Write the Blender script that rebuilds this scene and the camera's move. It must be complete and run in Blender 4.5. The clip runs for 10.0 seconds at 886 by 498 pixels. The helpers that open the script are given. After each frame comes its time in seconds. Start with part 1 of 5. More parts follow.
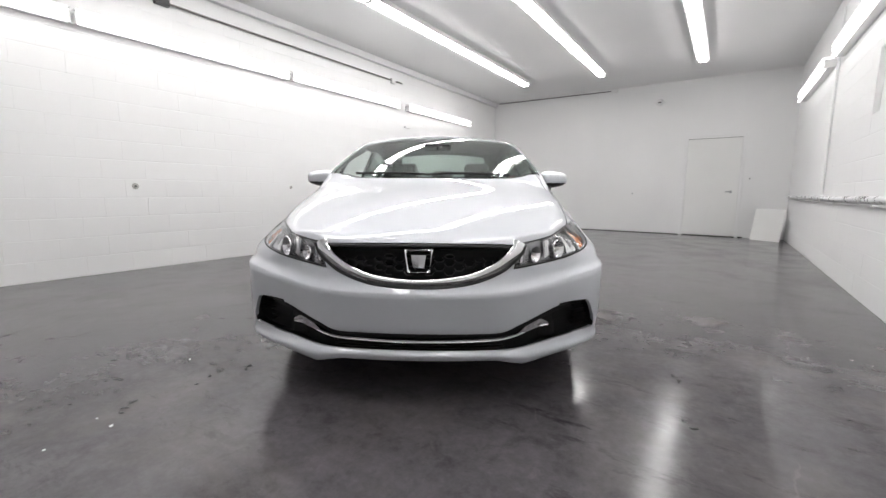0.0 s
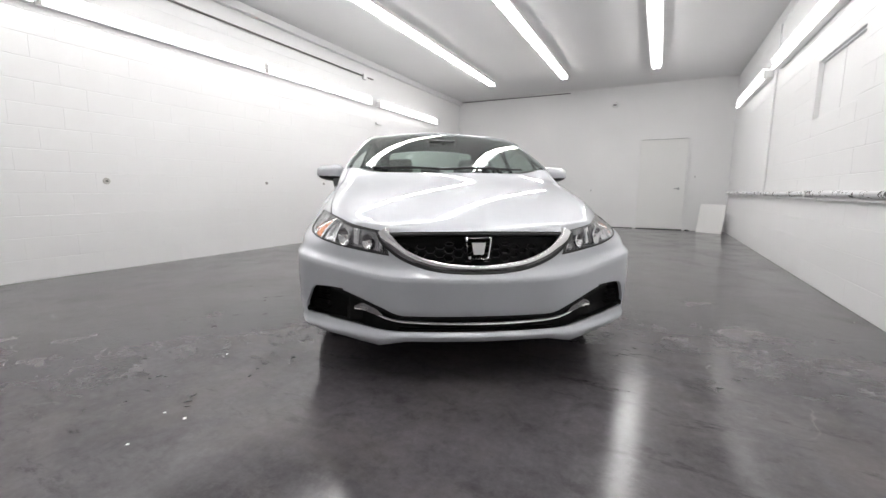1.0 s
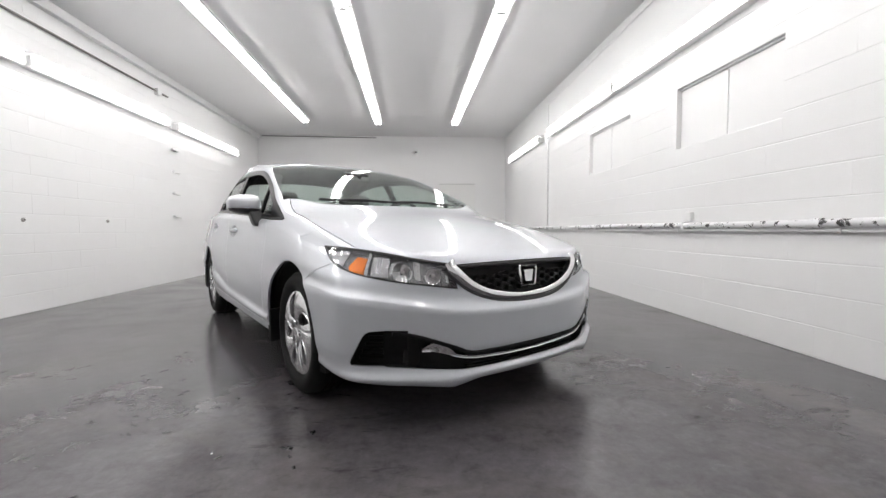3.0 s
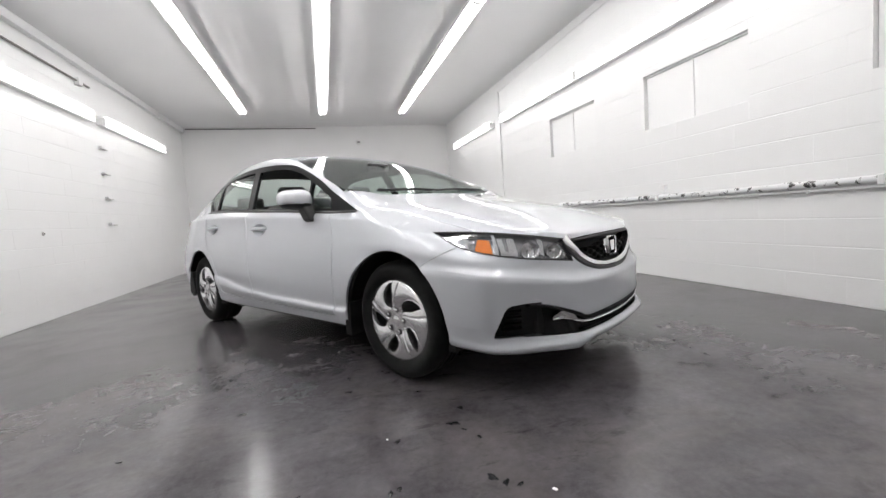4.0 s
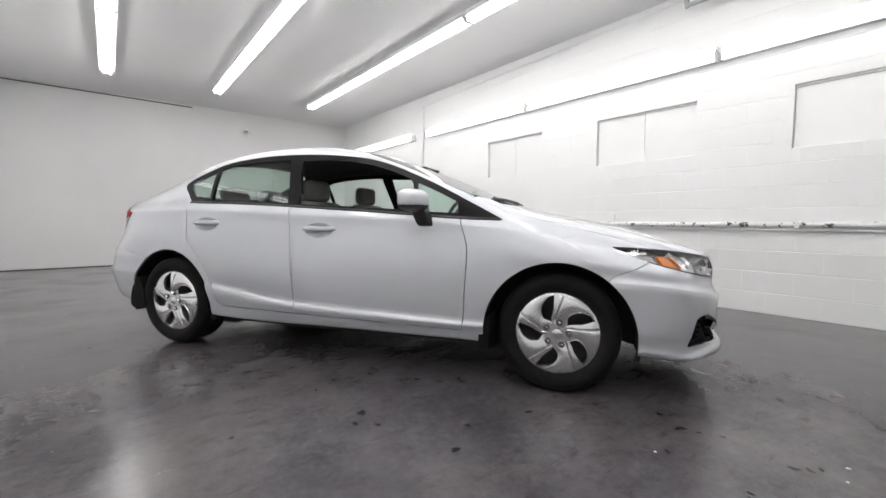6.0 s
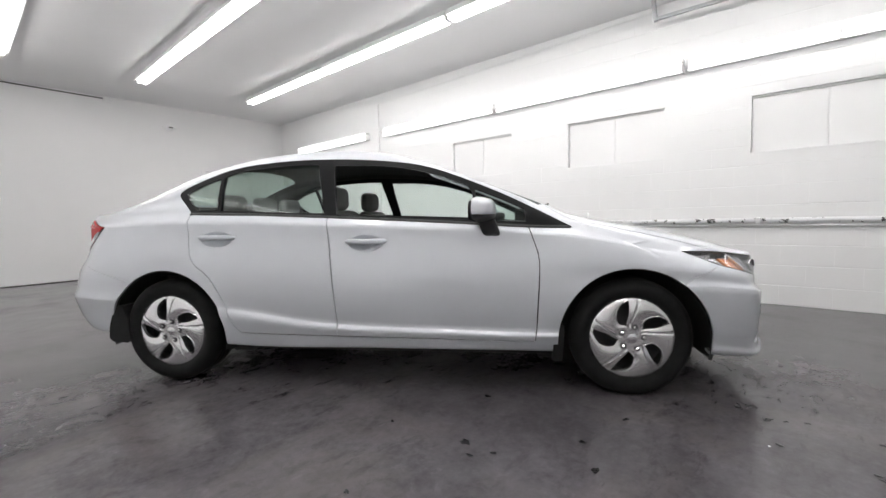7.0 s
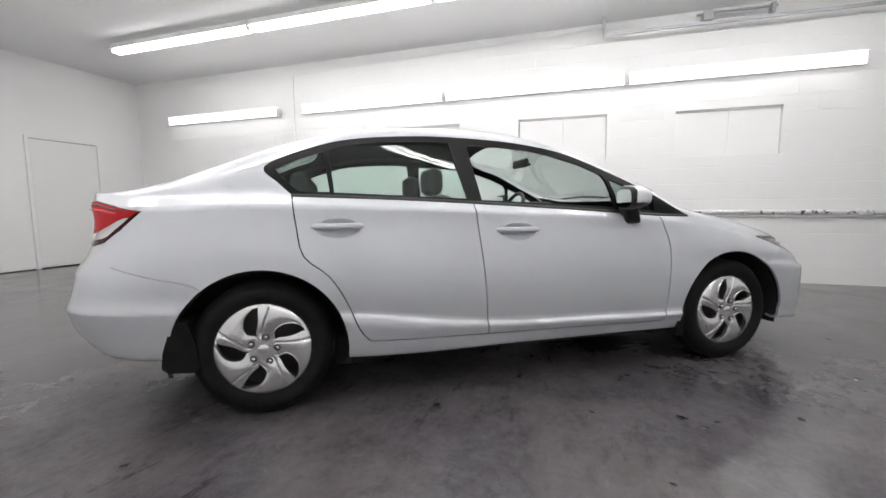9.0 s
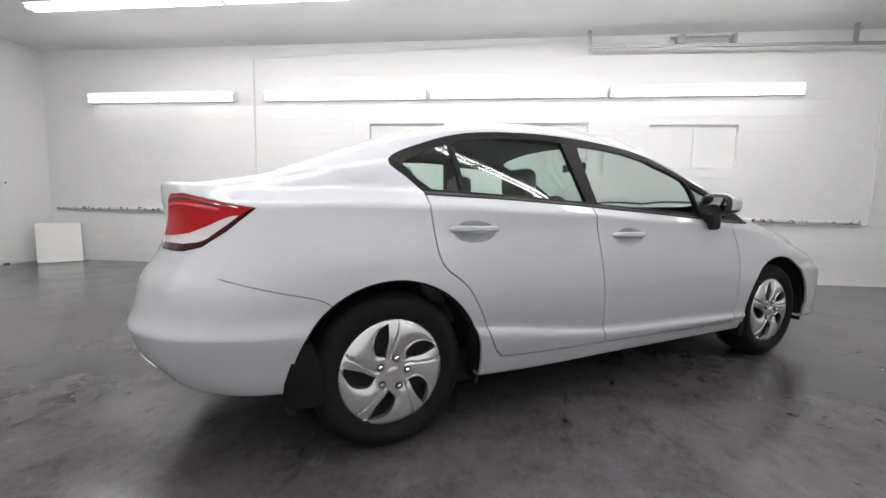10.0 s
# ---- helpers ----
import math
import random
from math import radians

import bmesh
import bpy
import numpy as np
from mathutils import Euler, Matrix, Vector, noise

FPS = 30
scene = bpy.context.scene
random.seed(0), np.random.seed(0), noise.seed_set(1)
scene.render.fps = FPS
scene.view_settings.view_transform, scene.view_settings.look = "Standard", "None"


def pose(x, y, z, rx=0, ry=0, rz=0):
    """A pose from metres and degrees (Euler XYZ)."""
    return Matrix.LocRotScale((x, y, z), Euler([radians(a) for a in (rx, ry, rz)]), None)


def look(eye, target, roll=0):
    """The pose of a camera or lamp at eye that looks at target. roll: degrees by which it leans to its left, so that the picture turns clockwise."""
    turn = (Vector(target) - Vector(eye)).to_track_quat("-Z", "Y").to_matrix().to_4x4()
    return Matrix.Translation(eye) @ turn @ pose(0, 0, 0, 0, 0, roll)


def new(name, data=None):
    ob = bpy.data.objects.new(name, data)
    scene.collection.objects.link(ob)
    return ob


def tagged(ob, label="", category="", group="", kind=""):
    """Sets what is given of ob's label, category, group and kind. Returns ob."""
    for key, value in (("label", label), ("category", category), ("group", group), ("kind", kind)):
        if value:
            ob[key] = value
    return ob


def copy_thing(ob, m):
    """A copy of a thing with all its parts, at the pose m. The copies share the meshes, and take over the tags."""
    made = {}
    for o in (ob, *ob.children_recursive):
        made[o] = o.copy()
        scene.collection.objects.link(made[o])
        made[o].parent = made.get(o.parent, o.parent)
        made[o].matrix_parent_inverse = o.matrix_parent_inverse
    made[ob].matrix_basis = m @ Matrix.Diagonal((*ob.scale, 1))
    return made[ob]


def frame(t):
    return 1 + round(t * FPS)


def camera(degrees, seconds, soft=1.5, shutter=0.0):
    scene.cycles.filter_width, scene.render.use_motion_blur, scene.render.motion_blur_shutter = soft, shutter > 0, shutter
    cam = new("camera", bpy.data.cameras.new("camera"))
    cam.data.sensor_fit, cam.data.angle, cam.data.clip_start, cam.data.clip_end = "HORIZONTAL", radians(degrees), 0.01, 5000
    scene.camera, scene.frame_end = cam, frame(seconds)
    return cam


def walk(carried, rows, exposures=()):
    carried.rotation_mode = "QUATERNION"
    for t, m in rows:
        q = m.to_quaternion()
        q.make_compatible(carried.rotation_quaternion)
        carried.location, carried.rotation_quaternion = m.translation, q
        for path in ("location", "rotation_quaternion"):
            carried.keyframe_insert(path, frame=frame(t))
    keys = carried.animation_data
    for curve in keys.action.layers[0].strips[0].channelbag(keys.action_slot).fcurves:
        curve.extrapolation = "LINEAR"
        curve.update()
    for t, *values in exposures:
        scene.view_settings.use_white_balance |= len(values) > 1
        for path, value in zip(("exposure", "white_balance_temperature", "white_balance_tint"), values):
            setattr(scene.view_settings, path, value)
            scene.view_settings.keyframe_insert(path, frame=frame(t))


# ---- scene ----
cam = camera(93.5, 10.0)
PATH = [
    (0, (3.987, 3.99, 0.901), (2.876, 5.631, 0.631), 0.4),
    (0.5, (3.851, 3.787, 0.886), (2.968, 5.559, 0.604), -1.3),
    (1, (3.65, 3.642, 0.871), (2.745, 5.403, 0.593), 0.4),
    (1.5, (3.413, 3.52, 0.878), (2.769, 5.403, 0.68), 1.4),
    (2, (3.094, 3.429, 0.868), (2.709, 5.387, 0.735), 0.4),
    (2.5, (2.774, 3.404, 0.843), (2.567, 5.391, 0.758), 0.1),
    (2.7, (2.636, 3.417, 0.83), (2.592, 5.415, 0.746), -0.1),
    (3.8, (1.708, 3.419, 0.837), (2.157, 5.364, 0.701), -2.8),
    (4, (1.509, 3.452, 0.838), (2.044, 5.372, 0.679), -4.3),
    (4.5, (1.067, 3.578, 0.846), (1.871, 5.399, 0.654), -5.1),
    (5, (0.693, 3.781, 0.85), (1.656, 5.526, 0.678), -2.4),
    (5.5, (0.365, 4.015, 0.885), (1.483, 5.664, 0.707), -2.3),
    (5.7, (0.222, 4.122, 0.884), (1.4, 5.73, 0.721), -1.2),
    (6.8, (-0.32, 4.819, 0.946), (1.128, 6.193, 0.826), -0.5),
    (7, (-0.435, 4.943, 0.96), (1.084, 6.235, 0.813), -1.3),
    (7.5, (-0.706, 5.276, 0.963), (0.876, 6.492, 0.819), -1.7),
    (8, (-0.932, 5.616, 0.958), (0.785, 6.633, 0.829), 0.5),
    (8.5, (-1.081, 6.017, 0.953), (0.712, 6.883, 0.766), 0.0),
    (9, (-1.125, 6.466, 0.965), (0.766, 7.084, 0.76), -0.4),
    (9.5, (-1.178, 6.964, 0.97), (0.768, 7.393, 0.798), -0.9),
    (10, (-1.165, 7.469, 0.963), (0.813, 7.692, 0.765), 1.0),
]
walk(cam, [(t, look(eye, target, roll)) for t, eye, target, roll in PATH])

# ---- world and exposure ----
world = bpy.data.worlds.new("room_world")
scene.world = world
world.use_nodes = True
world.node_tree.nodes["Background"].inputs[0].default_value = (0.8, 0.85, 1.0, 1)
world.node_tree.nodes["Background"].inputs[1].default_value = 0.05
scene.view_settings.exposure = 0.0
TUBE = 20.5          # light of the ceiling tubes
WALL_TUBE = 3.9      # the tubes along the walls, dimmed so that the wall beside them isn't blown out

# plan of the room
XL, XR, YB, YE, ZC = -1.535, 4.985, 0.6, 14.69, 3.33
CAR_X, CAR_Y, CAR_TURN = 1.80, 7.15, -57.5


# ---- materials ----
def material(name, color=(0.8, 0.8, 0.8), rough=0.5, metal=0.0, coat=0.0, coat_rough=0.03, spec=0.5, emit=None, strength=1.0):
    m = bpy.data.materials.new(name)
    m.use_nodes = True
    b = m.node_tree.nodes["Principled BSDF"]
    b.inputs["Base Color"].default_value = (*color, 1)
    b.inputs["Roughness"].default_value = rough
    b.inputs["Metallic"].default_value = metal
    b.inputs["Coat Weight"].default_value = coat
    b.inputs["Coat Roughness"].default_value = coat_rough
    b.inputs["Specular IOR Level"].default_value = spec
    if emit:
        b.inputs["Emission Color"].default_value = (*emit, 1)
        b.inputs["Emission Strength"].default_value = strength
    return m


def shader(m):
    return m.node_tree, m.node_tree.nodes["Principled BSDF"]


def noise_node(tree, scale, detail=4.0, rough=0.5, vec=None, dist=0.0):
    n = tree.nodes.new("ShaderNodeTexNoise")
    n.inputs["Scale"].default_value, n.inputs["Detail"].default_value = scale, detail
    n.inputs["Roughness"].default_value, n.inputs["Distortion"].default_value = rough, dist
    if vec is None:
        c = tree.nodes.new("ShaderNodeTexCoord")
        vec = c.outputs["Object"]
    tree.links.new(vec, n.inputs["Vector"])
    return n.outputs["Fac"]


def ramp(tree, fac, stops):
    r = tree.nodes.new("ShaderNodeValToRGB")
    e = r.color_ramp.elements
    while len(e) < len(stops):
        e.new(0.5)
    for el, (p, c) in zip(e, stops):
        el.position = p
        el.color = (*c, 1) if len(c) == 3 else c
    tree.links.new(fac, r.inputs[0])
    return r.outputs[0]


def mix(tree, fac, a, b, mode="MIX"):
    n = tree.nodes.new("ShaderNodeMix")
    n.data_type, n.blend_type = "RGBA", mode
    for sock, val in ((n.inputs[0], fac), (n.inputs[6], a), (n.inputs[7], b)):
        if isinstance(val, (int, float)):
            sock.default_value = val
        elif isinstance(val, tuple):
            sock.default_value = (*val, 1)
        else:
            tree.links.new(val, sock)
    return n.outputs[2]


def bump(tree, b, height, strength=0.2, distance=0.01):
    n = tree.nodes.new("ShaderNodeBump")
    n.inputs["Strength"].default_value, n.inputs["Distance"].default_value = strength, distance
    tree.links.new(height, n.inputs["Height"])
    tree.links.new(n.outputs[0], b.inputs["Normal"])


def grey(v):
    return (v, v, v)


def make_wall_paint():
    m = material("white_wall_paint", (0.82, 0.82, 0.82), 0.5)
    t, b = shader(m)
    big = noise_node(t, 0.7, 3.0)
    col = ramp(t, big, [(0.3, (0.80, 0.80, 0.803)), (0.7, (0.85, 0.848, 0.848))])
    spot = ramp(t, noise_node(t, 9.0, 6.0, 0.7), [(0.0, grey(0.90)), (0.32, grey(1.0))])
    t.links.new(mix(t, 0.6, col, spot, "MULTIPLY"), b.inputs["Base Color"])
    fine = noise_node(t, 120.0, 4.0, 0.6)
    bump(t, b, fine, 0.25, 0.004)
    t.links.new(ramp(t, big, [(0.3, grey(0.38)), (0.7, grey(0.55))]), b.inputs["Roughness"])
    return m


def make_ceiling_paint():
    m = material("ceiling_paint", (0.72, 0.72, 0.73), 0.6)
    t, b = shader(m)
    big = noise_node(t, 0.5, 3.0)
    t.links.new(ramp(t, big, [(0.3, (0.82, 0.82, 0.825)), (0.7, (0.87, 0.87, 0.875))]), b.inputs["Base Color"])
    bump(t, b, noise_node(t, 60.0, 3.0), 0.1, 0.003)
    return m


def mapped(tree, scale, turn=0.0):
    """Object coordinates, drawn out and turned."""
    c, mp = tree.nodes.new("ShaderNodeTexCoord"), tree.nodes.new("ShaderNodeMapping")
    mp.inputs["Scale"].default_value = scale
    mp.inputs["Rotation"].default_value = (0, 0, turn)
    tree.links.new(c.outputs["Object"], mp.inputs["Vector"])
    return mp.outputs[0]


def make_floor():
    m = material("dark_painted_floor", (0.05, 0.048, 0.052), 0.2, spec=0.45)
    t, b = shader(m)
    big = noise_node(t, 0.42, 4.0, 0.55)
    mid = noise_node(t, 2.6, 9.0, 0.70)
    fine = noise_node(t, 26.0, 8.0, 0.75)
    # paint, uneven from coat to coat
    col = ramp(t, big, [(0.3, (0.063, 0.0575, 0.065)), (0.7, (0.097, 0.089, 0.095))])
    col = mix(t, 1.0, col, ramp(t, mid, [(0.28, grey(0.66)), (0.48, grey(1.0)), (0.72, grey(1.34))]), "MULTIPLY")
    col = mix(t, 0.8, col, ramp(t, fine, [(0.25, grey(0.74)), (0.5, grey(1.0)), (0.75, grey(1.32))]), "MULTIPLY")
    patchy = noise_node(t, 7.0, 8.0, 0.74, None, 0.4)
    col = mix(t, 1.0, col, ramp(t, patchy, [(0.30, grey(0.62)), (0.47, grey(0.98)), (0.60, grey(1.04)), (0.74, grey(1.5))]), "MULTIPLY")
    # rubbed, brownish grey wear with ragged edges
    worn = noise_node(t, 1.3, 9.0, 0.64, None, 0.5)
    wear = ramp(t, worn, [(0.47, grey(0)), (0.64, grey(0.34)), (0.78, grey(0.5))])
    col = mix(t, wear, col, (0.150, 0.131, 0.122))
    # dark smears, drawn out along the way that cars drive in
    smear = noise_node(t, 3.0, 8.0, 0.72, mapped(t, (1.0, 3.2, 1.0), 0.95))
    where = noise_node(t, 0.8, 3.0, 0.5)
    dark = mix(t, 1.0, ramp(t, smear, [(0.56, grey(0)), (0.66, grey(0.9))]), ramp(t, where, [(0.42, grey(0)), (0.60, grey(1))]), "MULTIPLY")
    col = mix(t, dark, col, (0.030, 0.028, 0.030))
    # pale scuffs and hairline scratches
    scuff = noise_node(t, 5.5, 10.0, 0.8, mapped(t, (1.0, 2.2, 1.0), -0.7))
    col = mix(t, ramp(t, scuff, [(0.60, grey(0)), (0.80, grey(0.28))]), col, (0.23, 0.215, 0.205))
    edge = t.nodes.new("ShaderNodeTexVoronoi")
    edge.feature = "DISTANCE_TO_EDGE"
    edge.inputs["Scale"].default_value = 1.1
    warp = t.nodes.new("ShaderNodeTexNoise")
    warp.inputs["Scale"].default_value, warp.inputs["Detail"].default_value = 2.2, 6.0
    co, add = t.nodes.new("ShaderNodeTexCoord"), t.nodes.new("ShaderNodeVectorMath")
    add.operation = "MULTIPLY_ADD"
    add.inputs[1].default_value = (0.6, 0.6, 0.6)
    t.links.new(co.outputs["Object"], warp.inputs["Vector"])
    t.links.new(warp.outputs["Color"], add.inputs[0])
    t.links.new(co.outputs["Object"], add.inputs[2])
    t.links.new(add.outputs[0], edge.inputs["Vector"])
    crack = ramp(t, edge.outputs["Distance"], [(0.0, grey(1)), (0.004, grey(0.8)), (0.009, grey(0))])
    crack = mix(t, 1.0, crack, ramp(t, noise_node(t, 1.7, 5.0, 0.6), [(0.57, grey(0)), (0.68, grey(0.32))]), "MULTIPLY")
    col = mix(t, crack, col, (0.24, 0.225, 0.212))
    t.links.new(col, b.inputs["Base Color"])
    # gloss: polished paint, dull where it is worn or scuffed
    r = mix(t, 0.5, ramp(t, mid, [(0.3, grey(0.09)), (0.52, grey(0.16)), (0.72, grey(0.30))]), ramp(t, fine, [(0.3, grey(0.12)), (0.7, grey(0.25))]))
    r = mix(t, wear, r, grey(0.34))
    r = mix(t, dark, r, grey(0.22))
    t.links.new(r, b.inputs["Roughness"])
    low, high = noise_node(t, 2.1, 3.0, 0.5), noise_node(t, 14.0, 5.0, 0.6, mapped(t, (1.0, 1.8, 1.0), 0.5))
    bump(t, b, mix(t, 0.07, low, high), 0.18, 0.02)
    return m


def make_car_paint():
    m = material("silver_car_paint", (0.60, 0.615, 0.652), 0.52, 0.38, 1.0, 0.012)
    t, b = shader(m)
    b.inputs["Coat IOR"].default_value = 1.6
    flake = t.nodes.new("ShaderNodeTexVoronoi")
    flake.inputs["Scale"].default_value = 1500.0
    c = t.nodes.new("ShaderNodeTexCoord")
    t.links.new(c.outputs["Object"], flake.inputs["Vector"])
    col = ramp(t, flake.outputs["Color"], [(0.2, (0.54, 0.556, 0.593)), (0.8, (0.66, 0.68, 0.722))])
    t.links.new(col, b.inputs["Base Color"])
    return m


def glass(name, tint, ior=1.45):
    """Thin clear sheet: tinted see-through with a sheen that grows towards grazing angles."""
    m = bpy.data.materials.new(name)
    m.use_nodes = True
    t = m.node_tree
    t.nodes.remove(t.nodes["Principled BSDF"])
    see, shine, both = t.nodes.new("ShaderNodeBsdfTransparent"), t.nodes.new("ShaderNodeBsdfGlossy"), t.nodes.new("ShaderNodeMixShader")
    see.inputs["Color"].default_value = (*tint, 1)
    shine.inputs["Roughness"].default_value = 0.0
    lw, power, scale = t.nodes.new("ShaderNodeLayerWeight"), t.nodes.new("ShaderNodeMath"), t.nodes.new("ShaderNodeMath")
    lw.inputs["Blend"].default_value = 0.5
    power.operation, scale.operation = "POWER", "MULTIPLY_ADD"
    power.inputs[1].default_value = 5.0
    f0 = ((ior - 1) / (ior + 1)) ** 2
    scale.inputs[1].default_value, scale.inputs[2].default_value = 1 - f0, f0
    t.links.new(lw.outputs["Facing"], power.inputs[0])
    t.links.new(power.outputs[0], scale.inputs[0])
    t.links.new(scale.outputs[0], both.inputs[0])
    t.links.new(see.outputs[0], both.inputs[1])
    t.links.new(shine.outputs[0], both.inputs[2])
    t.links.new(both.outputs[0], t.nodes["Material Output"].inputs["Surface"])
    return m


def make_rubber():
    m = material("tyre_rubber", (0.008, 0.008, 0.008), 0.75, spec=0.25)
    t, b = shader(m)
    n = noise_node(t, 14.0, 5.0, 0.6)
    t.links.new(ramp(t, n, [(0.3, grey(0.004)), (0.7, grey(0.009))]), b.inputs["Base Color"])
    bump(t, b, noise_node(t, 160.0, 2.0), 0.1, 0.002)
    return m


def make_chipped_pipe():
    m = material("chipped_white_pipe", (0.75, 0.75, 0.76), 0.45)
    t, b = shader(m)
    n = noise_node(t, 13.0, 7.0, 0.62, None, 0.5)
    k = ramp(t, n, [(0.55, grey(0)), (0.60, grey(1))])
    t.links.new(mix(t, k, (0.76, 0.76, 0.77), (0.035, 0.033, 0.032)), b.inputs["Base Color"])
    bump(t, b, n, 0.4, 0.01)
    return m


WALL = make_wall_paint()
CEIL = make_ceiling_paint()
FLOOR = make_floor()
PAINT = make_car_paint()
GLASS = glass("tinted_car_glass", (0.87, 0.925, 0.90), 1.5)
LENS = glass("clear_lamp_lens", (0.97, 0.97, 0.97), 1.5)
RUBBER = make_rubber()
PIPE = make_chipped_pipe()
CHROME = material("chrome", (0.86, 0.86, 0.87), 0.06, 1.0)
BLACK = material("black_plastic", (0.016, 0.016, 0.017), 0.42)
GLOSSBLACK = material("black_window_trim", (0.008, 0.008, 0.009), 0.35, spec=0.16)
GRILLEBLACK = material("black_grille_plastic", (0.005, 0.005, 0.0055), 0.55, spec=0.25)
DARK = material("dark_underbody", (0.012, 0.012, 0.012), 0.8)
CUP = material("silver_wheel_cover", (0.74, 0.74, 0.75), 0.22, 0.85)
STEEL = material("dark_steel_wheel", (0.03, 0.03, 0.032), 0.5, 0.3)
REFLECT = material("lamp_reflector", (0.80, 0.80, 0.82), 0.14, 1.0)
LAMPBACK = material("lamp_back", (0.46, 0.46, 0.48), 0.2, 0.75)
BEZEL = material("lamp_bezel", (0.42, 0.42, 0.43), 0.25, 0.7)
AMBER = material("amber_lens", (0.85, 0.22, 0.02), 0.15, 0.0, 1.0)
RED = material("red_tail_lens", (0.46, 0.003, 0.007), 0.5, 0.0, 0.4, 0.02, spec=0.05)
CLEARW = material("clear_tail_lens", (0.72, 0.68, 0.68), 0.15, 0.2, 1.0)
CLOTH = material("grey_seat_cloth", (0.16, 0.16, 0.155), 0.9)
# dark lining; the shade under the roof is put into this colour
LINING = material("shade_dark_lining", (0.06, 0.06, 0.06), 0.9)
DASH = material("dark_dashboard", (0.03, 0.03, 0.032), 0.6)
MIRROR = material("mirror_glass", (0.85, 0.86, 0.87), 0.02, 1.0)
HOUSING = material("white_enamel_housing", (0.82, 0.82, 0.82), 0.4)
GLOW = material("fluorescent_tube", (0.9, 0.9, 0.9), 0.4, emit=(1.0, 0.985, 0.97), strength=TUBE)
GLOW_WALL = material("fluorescent_wall_tube", (0.9, 0.9, 0.9), 0.4, emit=(1.0, 0.985, 0.97), strength=WALL_TUBE)
GALV = material("galvanised_steel", (0.42, 0.43, 0.44), 0.4, 0.7)
DOORPAINT = material("white_door_paint", (0.80, 0.80, 0.79), 0.45)
GAP = material("dark_gap", (0.03, 0.03, 0.03), 0.8)


# ---- mesh helpers ----
def part(name, bm, mat, parent, label="", smooth=False):
    me = bpy.data.meshes.new(name)
    bm.to_mesh(me)
    bm.free()
    me.materials.append(mat)
    if smooth:
        me.shade_smooth()
        me.set_sharp_from_angle(angle=math.radians(42))
    ob = new(name, me)
    ob.parent = parent
    if label:
        ob["label"] = label
    return ob


def box(lo, hi, bevel=0.0, bm=None, segments=2):
    bm = bm or bmesh.new()
    c = [(a + b) / 2 for a, b in zip(lo, hi)]
    s = [abs(b - a) for a, b in zip(lo, hi)]
    r = bmesh.ops.create_cube(bm, size=1.0, matrix=Matrix.LocRotScale(c, None, s))
    if bevel:
        es = list({e for v in r["verts"] for e in v.link_edges})
        bmesh.ops.bevel(bm, geom=es, offset=bevel, segments=segments, profile=0.5, affect="EDGES")
    return bm


def tube(points, radius, sides=10, bm=None):
    """A round bar along points."""
    bm = bm or bmesh.new()
    pts = [Vector(p) for p in points]
    rings = []
    for i, p in enumerate(pts):
        d = (pts[min(i + 1, len(pts) - 1)] - pts[max(i - 1, 0)]).normalized()
        q = d.to_track_quat("Z", "Y")
        rings.append([bm.verts.new(p + q @ Vector((radius * math.cos(a), radius * math.sin(a), 0)))
                      for a in (2 * math.pi * k / sides for k in range(sides))])
    for a, b in zip(rings, rings[1:]):
        for k in range(sides):
            bm.faces.new((a[k], a[(k + 1) % sides], b[(k + 1) % sides], b[k]))
    bm.faces.new(rings[0][::-1])
    bm.faces.new(rings[-1])
    return bm


def lathe(profile, n=48, bm=None, axis_y=True):
    """Turns (radius, y) pairs round the y axis."""
    bm = bm or bmesh.new()
    rings = []
    for r, y in profile:
        rings.append([bm.verts.new((r * math.cos(a), y, r * math.sin(a))) for a in (2 * math.pi * k / n for k in range(n))])
    for a, b in zip(rings, rings[1:]):
        for k in range(n):
            bm.faces.new((a[k], a[(k + 1) % n], b[(k + 1) % n], b[k]))
    return bm


def empty(name, m=None, parent=None):
    ob = new(name)
    ob.empty_display_size = 0.1
    if m is not None:
        ob.matrix_basis = m
    ob.parent = parent
    return ob


def spline(keys):
    """A smooth curve through (x, value) keys."""
    keys = sorted(keys)
    xs = np.array([k[0] for k in keys], float)
    ys = np.array([k[1] for k in keys], float)
    d = np.diff(ys) / np.diff(xs)
    m = np.zeros(len(xs))
    m[0], m[-1] = d[0], d[-1]
    for i in range(1, len(xs) - 1):
        h0, h1 = xs[i] - xs[i - 1], xs[i + 1] - xs[i]
        m[i] = (d[i - 1] * h1 + d[i] * h0) / (h0 + h1)

    def value(x):
        x = min(max(x, xs[0]), xs[-1])
        i = min(max(int(np.searchsorted(xs, x)) - 1, 0), len(xs) - 2)
        h = xs[i + 1] - xs[i]
        u = (x - xs[i]) / h
        return float((2 * u**3 - 3 * u**2 + 1) * ys[i] + (u**3 - 2 * u**2 + u) * h * m[i]
                     + (3 * u**2 - 2 * u**3) * ys[i + 1] + (u**3 - u**2) * h * m[i + 1])
    return value


